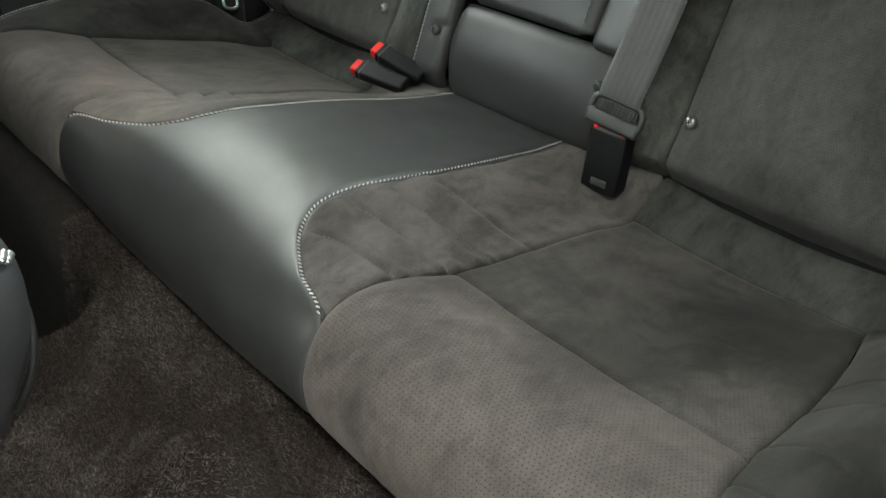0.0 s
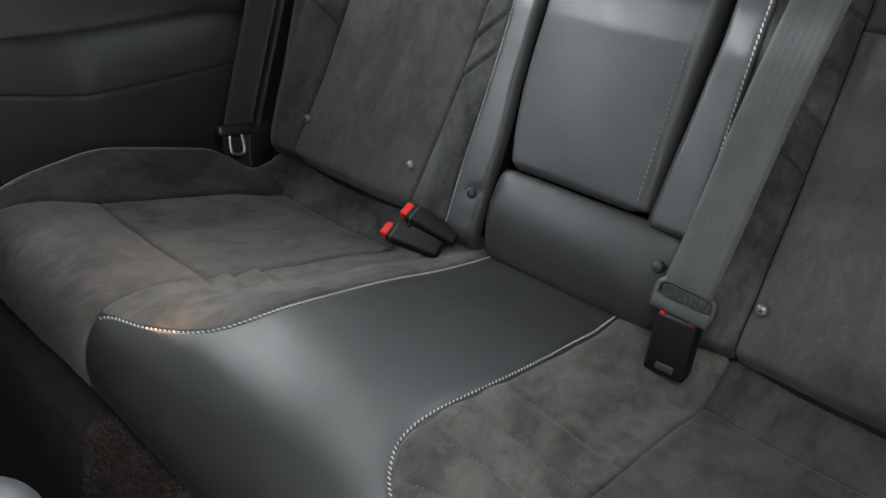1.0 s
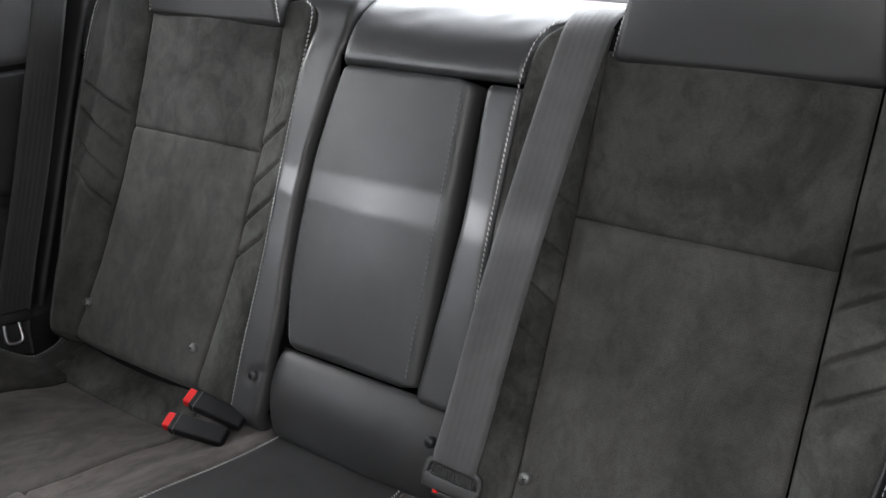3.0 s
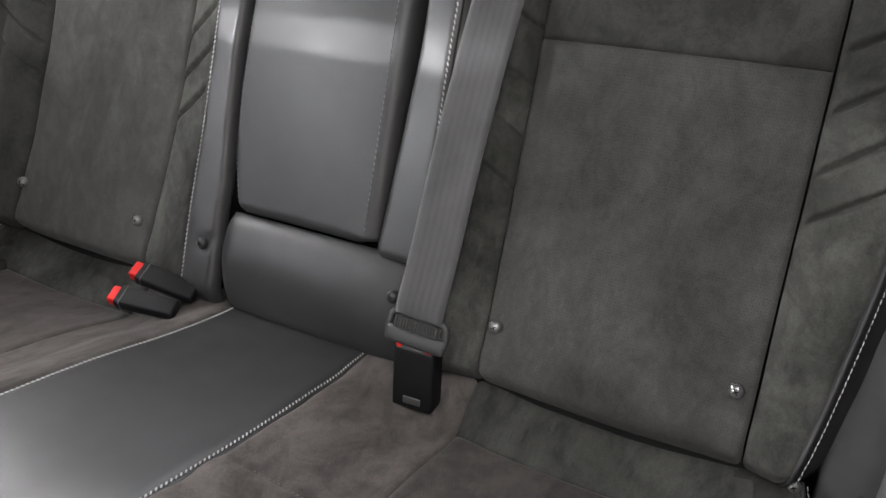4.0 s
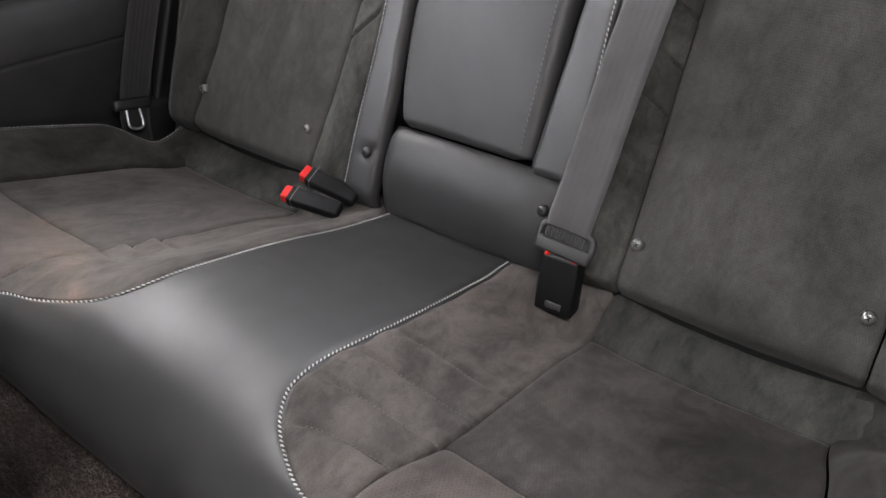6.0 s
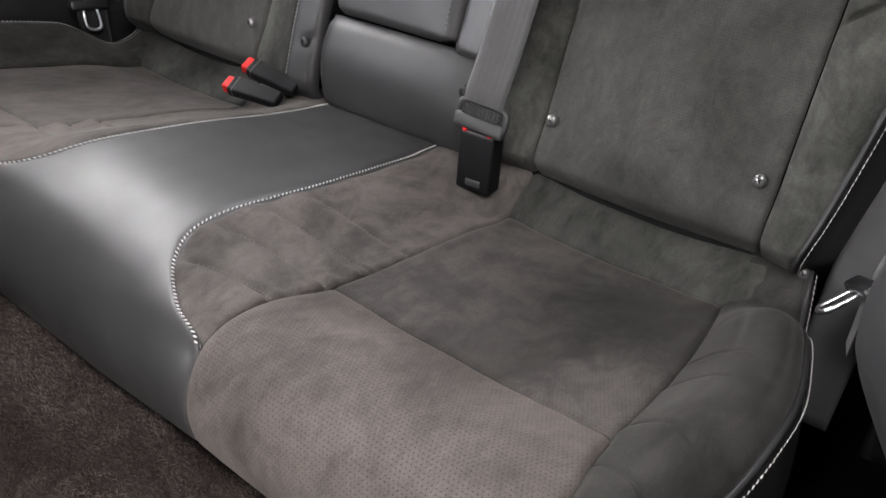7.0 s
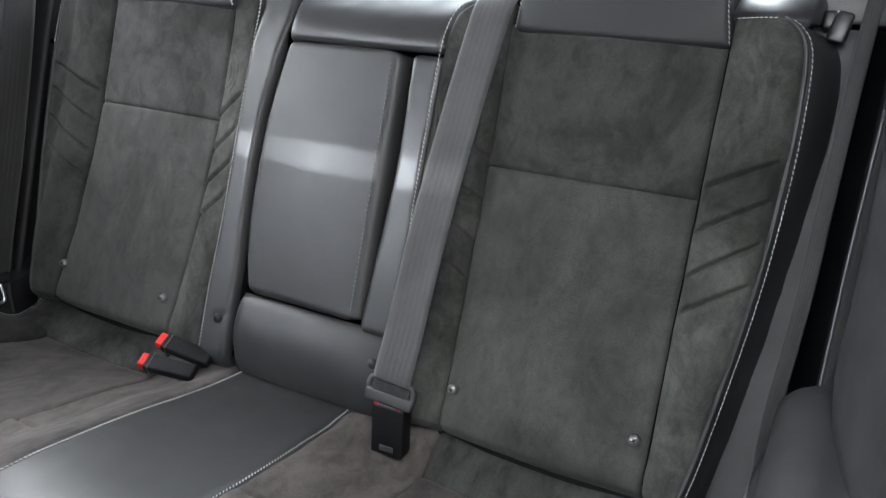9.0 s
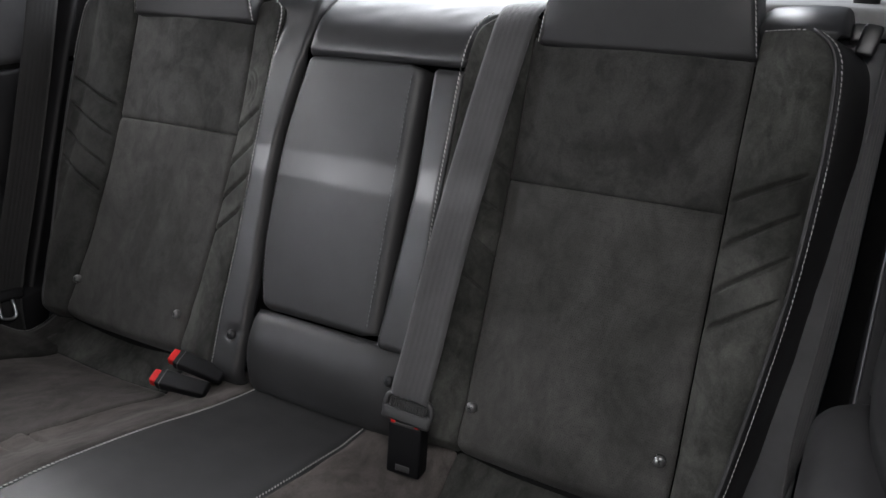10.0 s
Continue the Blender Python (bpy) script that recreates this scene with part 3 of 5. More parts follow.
# ---- rear seat cushion ----
seat = thing("rear_seat_cushion", "black leather and charcoal suede rear bench cushion with white stitching", "car seat")
seat_panel("console_panel", 1, lambda v: -SEAM_CONSOLE[-1](v), SEAM_CONSOLE[1], 0.0, RUN, 61, 130, LEATHER, seat, "smooth black leather middle panel", drop=0.003, reach=0.010, rough=0.0004, seed=3)
for sx in (1, -1):
    seat_panel("inner_bolster", sx, SEAM_CONSOLE[sx], seam_insert, 0.0, V_FRONT - 0.003, 46, 190, SUEDE, seat, "quilted charcoal suede", quilt_inner if sx > 0 else gathers, drop=0.0027, reach=0.006, seed=5)
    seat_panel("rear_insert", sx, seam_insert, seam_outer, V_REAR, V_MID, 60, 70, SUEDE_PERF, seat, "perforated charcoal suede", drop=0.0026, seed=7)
    seat_panel("front_insert", sx, seam_insert, seam_outer, V_MID, RUN, 60, 80, SUEDE_FRONT_LIT, seat, "perforated charcoal suede", drop=0.0035, seed=9)
    seat_panel("rear_strip", sx, seam_insert, lambda v: edge_outer(v) - 0.03, 0.0, V_REAR, 50, 26, SUEDE_BOLSTER, seat, "charcoal suede", seed=11)
    seat_panel("outer_bolster", sx, seam_outer, edge_outer, CUSHION.run(0.02), V_FRONT, 56, 320, SUEDE_SIDE_SHADED, seat, "quilted charcoal suede", quilt_outer if sx > 0 else plain_outer, edges="lr", drop=0.0024, seed=13)
    if sx > 0:
        quilt_stitches([lambda u, y=y, w=w: CUSHION.run(y) + w * (1 - u) ** 1.5 - 0.004 * np.sin(u * 3.1) for y, w in ((-0.205, 0.016), (-0.255, 0.018), (-0.303, 0.020), (-0.352, 0.020))], SEAM_CONSOLE[sx], seam_insert, sx, 0.22, 0.97, seat)
    # leather side below the outer seam
    top, nrm = seat_line(edge_outer, CUSHION.run(0.02), V_FRONT, sx, 0.0015, 90)
    tan = np.gradient(top, axis=0)
    out = np.stack([-tan[:, 1], tan[:, 0], np.zeros(len(top))], axis=1)
    out /= np.linalg.norm(out, axis=1, keepdims=True)
    out *= np.where(out[:, :1] * sx < 0, -1, 1)
    out[-1] = out[-2]
    rows = []
    for k in np.linspace(0, 1, 22):
        bulge = 0.016 * math.sin(min(1.0, k * 2.2) * math.pi / 2) - 0.012 * k
        low = top.copy()
        low[:, 2] = top[:, 2] * (1 - k) + 0.20 * k
        rows.append(low + out * bulge)
    g = np.array(rows)
    lu = np.linspace(0, 0.5, g.shape[1])[None, :] * np.ones((22, 1))
    lv = np.linspace(0, 0.25, 22)[:, None] * np.ones((1, g.shape[1]))
    seam = 0.003 * np.exp(-((np.arange(g.shape[1])[None, :] - 70) / 0.7) ** 2) * np.ones((22, 1))
    panel("side_panel", g, np.stack([lu, lv], axis=-1), LEATHER, seat, (sx, -0.4, 0.2), "black leather side", groove=seam, drop=0.003, reach=0.008, edges="b", seed=15)
    p, n = seat_line(edge_outer, CUSHION.run(0.01), V_FRONT - 0.002, sx, 0.0010, 160)
    tube("piping", p - n * 0.0022, 0.0022, LEATHER, seat, "black leather piping", sides=8)
    p, n = seat_line(edge_outer, CUSHION.run(0.01), V_FRONT - 0.002, sx, 0.0052 if sx > 0 else 0.0036, 160)
    stitching("stitching", p - n * (0.0040 if sx > 0 else 0.0004), n + np.array([0.7 * sx, -0.2, 0]), seat, pitch=0.0054, length=0.0043, wide=0.0011, slant=6)
    p, n = seat_line(SEAM_CONSOLE[sx], 0.02, V_FRONT, sx, 0.0, 200)
    tube("piping", p - n * 0.0028, 0.0016, LEATHER, seat, "black leather welt along the seam", sides=6)
    p, n = seat_line(SEAM_CONSOLE[sx], 0.02, V_FRONT, sx, -0.0030, 200)
    stitching("stitching", p - n * 0.0010, n, seat, pitch=0.0046, length=0.0037, wide=0.0015, slant=36 * sx)
part("seat_base", rounded_box(1.0, 0.40, 0.16, 0.02, Matrix.Translation((0, -0.19, 0.22))), FOAM, seat)

# ---- rear backrest: shapes ----
REC = radians(20.5)
UPW, FWD, PIVOT = np.array([0, math.sin(REC), math.cos(REC)]), np.array([0, -math.cos(REC), math.sin(REC)]), np.array([0, 0.007, 0.446])


def back_place(x, w, d):
    x, w, d = np.broadcast_arrays(np.asarray(x, float), np.asarray(w, float), np.asarray(d, float))
    return np.stack([x, PIVOT[1] + UPW[1] * w + FWD[1] * d, PIVOT[2] + UPW[2] * w + FWD[2] * d], axis=-1)


def table(pairs):
    f = catmull(np.array(pairs, dtype=float), 10)
    return lambda w: np.interp(w, f[:, 0], f[:, 1])


LOW, TOPW = -0.085, 0.436
Seams = collections.namedtuple("Seams", "inner insert_in insert_out outer")
SEAMS = {
    1: Seams(
        table([(-0.10, 0.145), (0.0, 0.149), (0.10, 0.149), (0.20, 0.146), (0.30, 0.146), (0.37, 0.147), (0.40, 0.151), (0.42, 0.160), (0.436, 0.180)]),
        table([(-0.10, 0.2165), (0.10, 0.2195), (0.25, 0.2205), (0.40, 0.219), (0.45, 0.219)]),
        table([(-0.10, 0.452), (0.05, 0.450), (0.25, 0.4485), (0.40, 0.448), (0.45, 0.448)]),
        table([(-0.10, 0.474), (-0.06, 0.484), (0.0, 0.496), (0.10, 0.509), (0.19, 0.518), (0.28, 0.522), (0.34, 0.522), (0.39, 0.519), (0.415, 0.513), (0.430, 0.500), (0.436, 0.484)])),
    -1: Seams(
        table([(-0.10, 0.148), (0.02, 0.146), (0.125, 0.1395), (0.24, 0.136), (0.34, 0.132), (0.39, 0.1285), (0.415, 0.1285), (0.428, 0.133), (0.436, 0.150)]),
        table([(-0.10, 0.221), (0.0, 0.209), (0.05, 0.200), (0.136, 0.187), (0.19, 0.182), (0.26, 0.1775), (0.33, 0.177), (0.45, 0.178)]),
        table([(-0.10, 0.462), (0.01, 0.442), (0.072, 0.428), (0.138, 0.417), (0.22, 0.407), (0.313, 0.402), (0.45, 0.402)]),
        table([(-0.10, 0.474), (-0.06, 0.484), (0.0, 0.495), (0.10, 0.504), (0.19, 0.508), (0.28, 0.509), (0.34, 0.507), (0.39, 0.503), (0.415, 0.497), (0.430, 0.484), (0.436, 0.468)])),
}


def back_depth(ax, w, sx=1):
    """How far the cover stands forward of the inserts' plane."""
    k = SEAMS[sx]
    t = np.clip((ax - k.insert_out(w)) / 0.07, 0, 1.3)
    outer = 0.015 * np.sin(np.pi * np.clip(t, 0, 1) * 0.75)
    ti = np.clip((k.insert_in(w) - ax) / 0.07, 0, 1)
    inner = 0.010 * np.sin(np.pi / 2 * ti)
    tc = np.clip((ax - k.insert_in(w)) / (k.insert_out(w) - k.insert_in(w)), 0, 1)
    mid = 0.006 * np.sin(np.pi * tc)
    tuck = 0.055 * np.clip((-0.044 - w) / 0.030, 0, 1.4) ** 1.6 - 0.003 * np.exp(-((w + 0.032) / 0.018) ** 2)
    return outer + inner + mid - 0.03 * sstep(0.41, 0.47, w) * 0.5 - tuck


def back_panel(name, sx, left, right, w0, w1, nu, nv, mat, parent, label="", groove=None, depth=None, **kw):
    u = clustered(nu)[None, :]
    w = (w0 + (w1 - w0) * clustered(nv, 0.35))[:, None] * np.ones_like(u)
    x = left(w) * (1 - u) + right(w) * u
    d = depth(x, w) if depth else back_depth(x, w, sx)
    g = back_place(x * sx, w, d)
    gr = None if groove is None else groove(x, w, u * np.ones_like(w))
    return panel(name, g, np.stack([x * sx, w], axis=-1), mat, parent, FWD, label, groove=gr, **kw)


def back_line(xf, w0, w1, sx, shift=0.0, n=120, depth=None):
    w = np.linspace(w0, w1, n)
    x = xf(w) + shift
    g = back_place(x * sx, w, depth(x, w) if depth else back_depth(x, w, sx))
    return g, np.ones((n, 1)) * FWD


strip_edge = table([(-0.02, 0.0925), (0.045, 0.0925), (0.070, 0.094), (0.125, 0.0985), (0.18, 0.1025), (0.24, 0.1055), (0.30, 0.1050), (0.36, 0.1035), (0.38, 0.103)])


def strip_depth(x, w, edge=0.098):
    """A flat strip whose inner edge is turned round into the recess."""
    return 0.012 - 0.016 * np.clip((edge + 0.012 - x) / 0.012, 0, 1) ** 2.5 - 0.045 * np.clip((-0.045 - w) / 0.04, 0, 1) ** 2


def strip_depth_right(x, w):
    return strip_depth(x, w, strip_edge(w))


def pleat(d, deep):
    """A sewn fold: a narrow groove with the cloth puffed up above it."""
    return deep * (np.exp(-(d / 0.0024) ** 2) - 0.55 * np.where(d > 0, np.exp(-np.abs(d) / 0.015), 0) * (1 - np.exp(-(d / 0.004) ** 2)))


def quilt_back_outer(x, w, u):
    out = np.zeros_like(w)
    for a, b in ((0.267, 0.304), (0.222, 0.268), (0.177, 0.228), (0.140, 0.187)):
        out += pleat(w - a - (b - a) * u, 0.0062) * (1 - sstep(0.84, 0.94, u)) * sstep(0.02, 0.14, u)
    return out


def quilt_back_inner(x, w, u):
    out = np.zeros_like(w)
    for a, b in ((0.298, 0.262), (0.254, 0.214), (0.210, 0.168), (0.166, 0.124)):
        out += pleat(w - a - (b - a) * u, 0.0052) * sstep(0.06, 0.2, u)
    # creases that bow round one spot of the cover
    far = np.hypot((x - 0.172) * 1.3, w - 0.318)
    for r in (0.012, 0.020, 0.028):
        out += 0.0016 * np.exp(-((far - r) / 0.0022) ** 2) * (w > 0.296) * sstep(0.176, 0.162, x)
    return out


def pin(x, w, d, parent, mat=None, size=1.0):
    """A round push-in fastener with a small cross in its head."""
    bm = bmesh.new()
    prof = [(0.0, 0.0036), (0.0022, 0.0034), (0.0042, 0.0024), (0.0052, 0.0006), (0.0052, -0.003)]
    rings = []
    for r, h in prof:
        rings.append([bm.verts.new((size * r * math.cos(a * math.pi / 8), size * r * math.sin(a * math.pi / 8), size * h)) for a in range(16)] if r else [bm.verts.new((0, 0, h))])
    for a in range(16):
        bm.faces.new((rings[0][0], rings[1][a], rings[1][(a + 1) % 16]))
        for k in range(1, 4):
            bm.faces.new((rings[k][a], rings[k + 1][a], rings[k + 1][(a + 1) % 16], rings[k][(a + 1) % 16]))
    z = Vector(FWD)
    y = Vector(UPW)
    o = Vector(back_place(x, w, d).tolist())
    bm.transform(axes(o, y.cross(z), y, z))
    ob = part("pin", bm, mat or PIN, parent, "small round push-in fastener")
    for ang in (0.5, 0.5 + math.pi / 2):
        s = rounded_box(0.0046 * size, 0.0009, 0.0012, 0.0002, Matrix.Translation((0, 0, 0.0032 * size)) @ Matrix.Rotation(ang, 4, "Z"), segments=1)
        s.transform(axes(o, y.cross(z), y, z))
        part("slot", s, FOAM, ob)
    return ob


def headrest(sx, parent):
    """The leather head support above the inserts: a padded block with a stitched edge."""
    bm = bmesh.new()
    mid = 0.339 if sx > 0 else 0.284
    o = Vector(back_place(mid * sx, 0.4025, 0.0).tolist())
    x, y, z = Vector((1, 0, 0)), Vector(UPW), Vector(FWD)
    half, taper, lean, thick = 0.112, 0.18, 0.36, 0.115
    bmesh.ops.create_cube(bm, size=1.0)
    bmesh.ops.subdivide_edges(bm, edges=bm.edges[:], cuts=5, use_grid_fill=True)
    for v in bm.verts:
        up = (v.co.y + 0.5) * 0.20
        v.co = Vector((v.co.x * 2 * (half - taper * up), up, (v.co.z - 0.5) * thick + 0.010 + lean * up - 0.9 * up * up))
    sharp = [e for e in bm.edges if len(e.link_faces) == 2 and e.calc_face_angle() > 0.6]
    bmesh.ops.bevel(bm, geom=sharp, offset=0.007, segments=4, profile=0.5, affect="EDGES")
    bm.transform(axes(o, x, y, z))
    head = part("headrest", bm, LEATHER, parent, "padded black leather head support")
    for side in (-1, 1):
        up = np.linspace(0.002, 0.198, 60)
        xx = mid + side * (half - taper * up - 0.0012)
        g = back_place(xx * sx, 0.4025 + up, 0.0078 + lean * up - 0.9 * up * up)
        stitching("stitching", g, np.ones((60, 1)) * (FWD + np.array([side * sx * 0.8, 0, 0])), head, pitch=0.0048, length=0.0042, slant=12)
    return head


def seat_back(sx, name, label):
    ob = thing(name, label, "car seat")
    k = SEAMS[sx]
    soft = dict(drop=0.0034, reach=0.0065)
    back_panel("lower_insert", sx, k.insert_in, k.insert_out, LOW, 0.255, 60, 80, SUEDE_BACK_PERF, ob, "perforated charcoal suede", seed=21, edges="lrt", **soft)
    back_panel("upper_insert", sx, k.insert_in, k.insert_out, 0.255, 0.412, 60, 40, SUEDE_BACK_SHADED, ob, "smooth charcoal suede", seed=22, **soft)
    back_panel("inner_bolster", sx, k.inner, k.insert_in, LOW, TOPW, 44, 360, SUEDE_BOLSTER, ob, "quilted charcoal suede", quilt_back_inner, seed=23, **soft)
    back_panel("outer_bolster", sx, k.insert_out, k.outer, LOW, TOPW, 50, 360, SUEDE_BOLSTER if sx > 0 else SUEDE_FAR_SHADED, ob, "quilted charcoal suede", quilt_back_outer, seed=24, **soft)
    # leather side behind the outer seam
    w = np.linspace(LOW, TOPW, 90)
    x0 = k.outer(w) + 0.001
    rows = []
    for f in np.linspace(0, 1, 16):
        rows.append(back_place((x0 + (0.029 + 0.014 * sstep(0.18, 0.40, w) if sx > 0 else 0.022) * math.sin(f * math.pi / 2)) * sx, w, back_depth(x0, w, sx) * (1 - f) + 0.004 * math.sin(min(1, 3 * f) * math.pi) - 0.11 * f))
    g = np.array(rows)
    uv = np.stack([np.linspace(0, 0.12, 16)[:, None] * np.ones((1, 90)), np.ones((16, 1)) * w[None, :]], axis=-1)
    panel("side_panel", g, uv, LEATHER, ob, (sx, -0.3, 0), "black leather side", edges="b", drop=0.003, reach=0.006, seed=25)
    # leather roll over the top of the bolsters
    a, b = float(k.insert_out(0.43)) - 0.004, float(k.outer(0.34)) + 0.001
    rows = []
    xs = np.concatenate([np.linspace(a, b - 0.008, 22), b - 0.008 + 0.008 * np.sin(np.linspace(0, 1, 13)[1:] * math.pi / 2)])
    end = np.clip((xs - (b - 0.008)) / 0.008, 0, 1)
    over = resample(catmull([(-0.006, -0.003), (0.004, -0.008), (0.016, -0.020), (0.029, -0.040), (0.038, -0.066), (0.041, -0.100)], 8), 0.002)
    over = over[np.linspace(0, len(over) - 1, 26).astype(int)]
    for up, fro in over:
        drop = 1 - np.sqrt(np.maximum(0.0, 1 - end ** 2))
        rows.append(back_place(xs * sx, TOPW + 0.002 + up * (1 - 0.35 * drop), back_depth(xs, np.full(34, TOPW), sx) + fro - 0.016 * drop))
    g = np.array(rows)
    uv = np.stack([np.ones((26, 1)) * xs[None, :], np.linspace(0, 0.1, 26)[:, None] * np.ones((1, 34))], axis=-1)
    panel("shoulder", g, uv, LEATHER_SOFT, ob, FWD + UPW, "black leather top roll", drop=0.003, edges="l", skirt=0.045, seed=26)
    p, n = back_line(k.outer, LOW, 0.4335, sx, 0.0008, 160)
    tube("piping", p - n * 0.0026, 0.0022, LEATHER, ob, "black leather piping", sides=8)
    # the far seat's lower seam is turned away behind its belt
    p, n = back_line(k.outer, LOW if sx > 0 else 0.33, 0.4335, sx, 0.0056, 160)
    stitching("stitching", p - n * 0.0032, n + np.array([0.8 * sx, 0, 0]), ob, pitch=0.0054, length=0.0042, wide=0.0011, slant=6 * sx)
    p, n = back_line(k.inner, LOW, 0.432, sx, -0.0036, 160, strip_depth)
    stitching("stitching", p - n * 0.0006, n, ob, pitch=0.0052, length=0.0040, wide=0.0014, slant=16 * sx)
    # the seam along the top of the bolsters
    xs = np.linspace(a + 0.006, b - 0.034, 40)
    g = back_place(xs * sx, np.full(40, TOPW - 0.003), back_depth(xs, np.full(40, TOPW), sx) + 0.0005)
    stitching("stitching", g, np.ones((40, 1)) * (FWD + UPW), ob, wide=0.0010, slant=8 * sx)
    xs = np.linspace(float(k.inner(0.434)), float(k.insert_in(0.43)) - 0.003, 30)
    g = back_place(xs * sx, np.full(30, TOPW + 0.002), back_depth(xs, np.full(30, TOPW), sx) - 0.003)
    stitching("stitching", g, np.ones((30, 1)) * (FWD + UPW), ob, wide=0.0010, slant=8 * sx)
    headrest(sx, ob)
    pin(0.2285 * sx, 0.0, 0.004, ob, None, 1.2)
    pin(0.436 * sx, 0.006, 0.004, ob, None, 1.2)
    if sx > 0:
        pin(0.4945, -0.030, -0.010, ob, PIN, 1.0)
        pin(0.4925, -0.062, -0.018, ob, PIN, 1.0)
    m = axes(Vector(back_place(0.31 * sx, 0.17, -0.075).tolist()), Vector((1, 0, 0)), Vector(UPW), Vector(FWD))
    part("back_shell", rounded_box(0.38, 0.56, 0.11, 0.02, m), FOAM, ob)
    return ob


right_back = seat_back(1, "split_bench", "charcoal suede rear backrest with leather headrest and folding armrest")
left_back = seat_back(-1, "split_bench", "charcoal suede rear backrest with leather headrest and white stitching")


# ---- the middle of the backrest ----
back_panel("side_strip", 1, strip_edge, SEAMS[1].inner, 0.036, 0.366, 34, 90, LEATHER_SOFT, right_back, "black leather strip", depth=strip_depth_right, edges="rbt", seed=31, skirt=0.05)
ROLL = 0.372


def rolled(run, d0, radius):
    """Place along and in front of the back for a cover that turns over the top."""
    over = max(0.0, run - ROLL)
    ang = min(over / radius, 1.9)
    return min(run, ROLL) + radius * math.sin(min(ang, 1.7)), d0 - radius * (1 - math.cos(ang))


far_edge = table([(-0.10, 0.098), (0.03, 0.0970), (0.06, 0.0960), (0.095, 0.0965), (0.14, 0.0985), (0.20, 0.0985), (0.26, 0.0950), (0.31, 0.0885), (0.35, 0.0812), (0.37, 0.0785), (0.40, 0.0785), (0.60, 0.0785)])
rows, rv = [], np.concatenate([np.linspace(LOW, ROLL, 90), np.linspace(ROLL + 0.006, ROLL + 0.20, 40)])
uu = clustered(26)
for run in rv:
    wv, dd = rolled(run, 0.0, 0.110)
    inner = float(far_edge(run))
    outer = float(SEAMS[-1].inner(min(run, 0.436))) + 0.055 * sstep(0.432, 0.46, run)
    xv = inner + (outer - inner) * uu
    lift = sstep(0.345, 0.395, run)
    extra = strip_depth(xv, np.full(26, min(run, 0.40)), inner) * (1 - lift) + 0.008 * lift if run < 0.40 else np.full(26, 0.008 + 0.010 * sstep(0.40, 0.45, run))
    extra = extra - 0.0032 * math.exp(-((run - 0.006) / 0.0035) ** 2) * sstep(0.118, 0.110, xv) - 0.0025 * np.exp(-(np.hypot(xv - 0.119, run + 0.001) / 0.009) ** 2)
    rows.append(back_place(-xv, np.full(26, wv), dd + extra))
g = np.array(rows)
panel("side_strip", g, np.stack([-g[..., 0], rv[:, None] * np.ones((1, 26))], axis=-1), LEATHER_SOFT, left_back, FWD, "black leather strip turned over the top", edges="lr", seed=32, skirt=0.04)
# lower fixed pad
u = clustered(60)[None, :]
w = (LOW + (0.0435 - LOW) * clustered(34))[:, None] * np.ones_like(u)
x = -0.092 + (0.148 + 0.092) * u * np.ones_like(w)
d = 0.0160 - 4.8 * (w + 0.002) ** 2 + 0.003 * np.sin(u * math.pi) - 0.006 * sstep(0.10, 0.145, x) - 0.040 * np.clip((-0.060 - w) / 0.03, 0, 1) ** 2
panel("lower_pad", back_place(x, w, d), np.stack([x, w], axis=-1), LEATHER, right_back, FWD, "black leather lower pad", drop=0.007, reach=0.020, skirt=0.05, seed=33)
pin(0.126, 0.003, 0.0150, right_back, PLASTIC, 1.25)
pin(-0.119, -0.001, 0.0125, left_back, PLASTIC, 1.25)


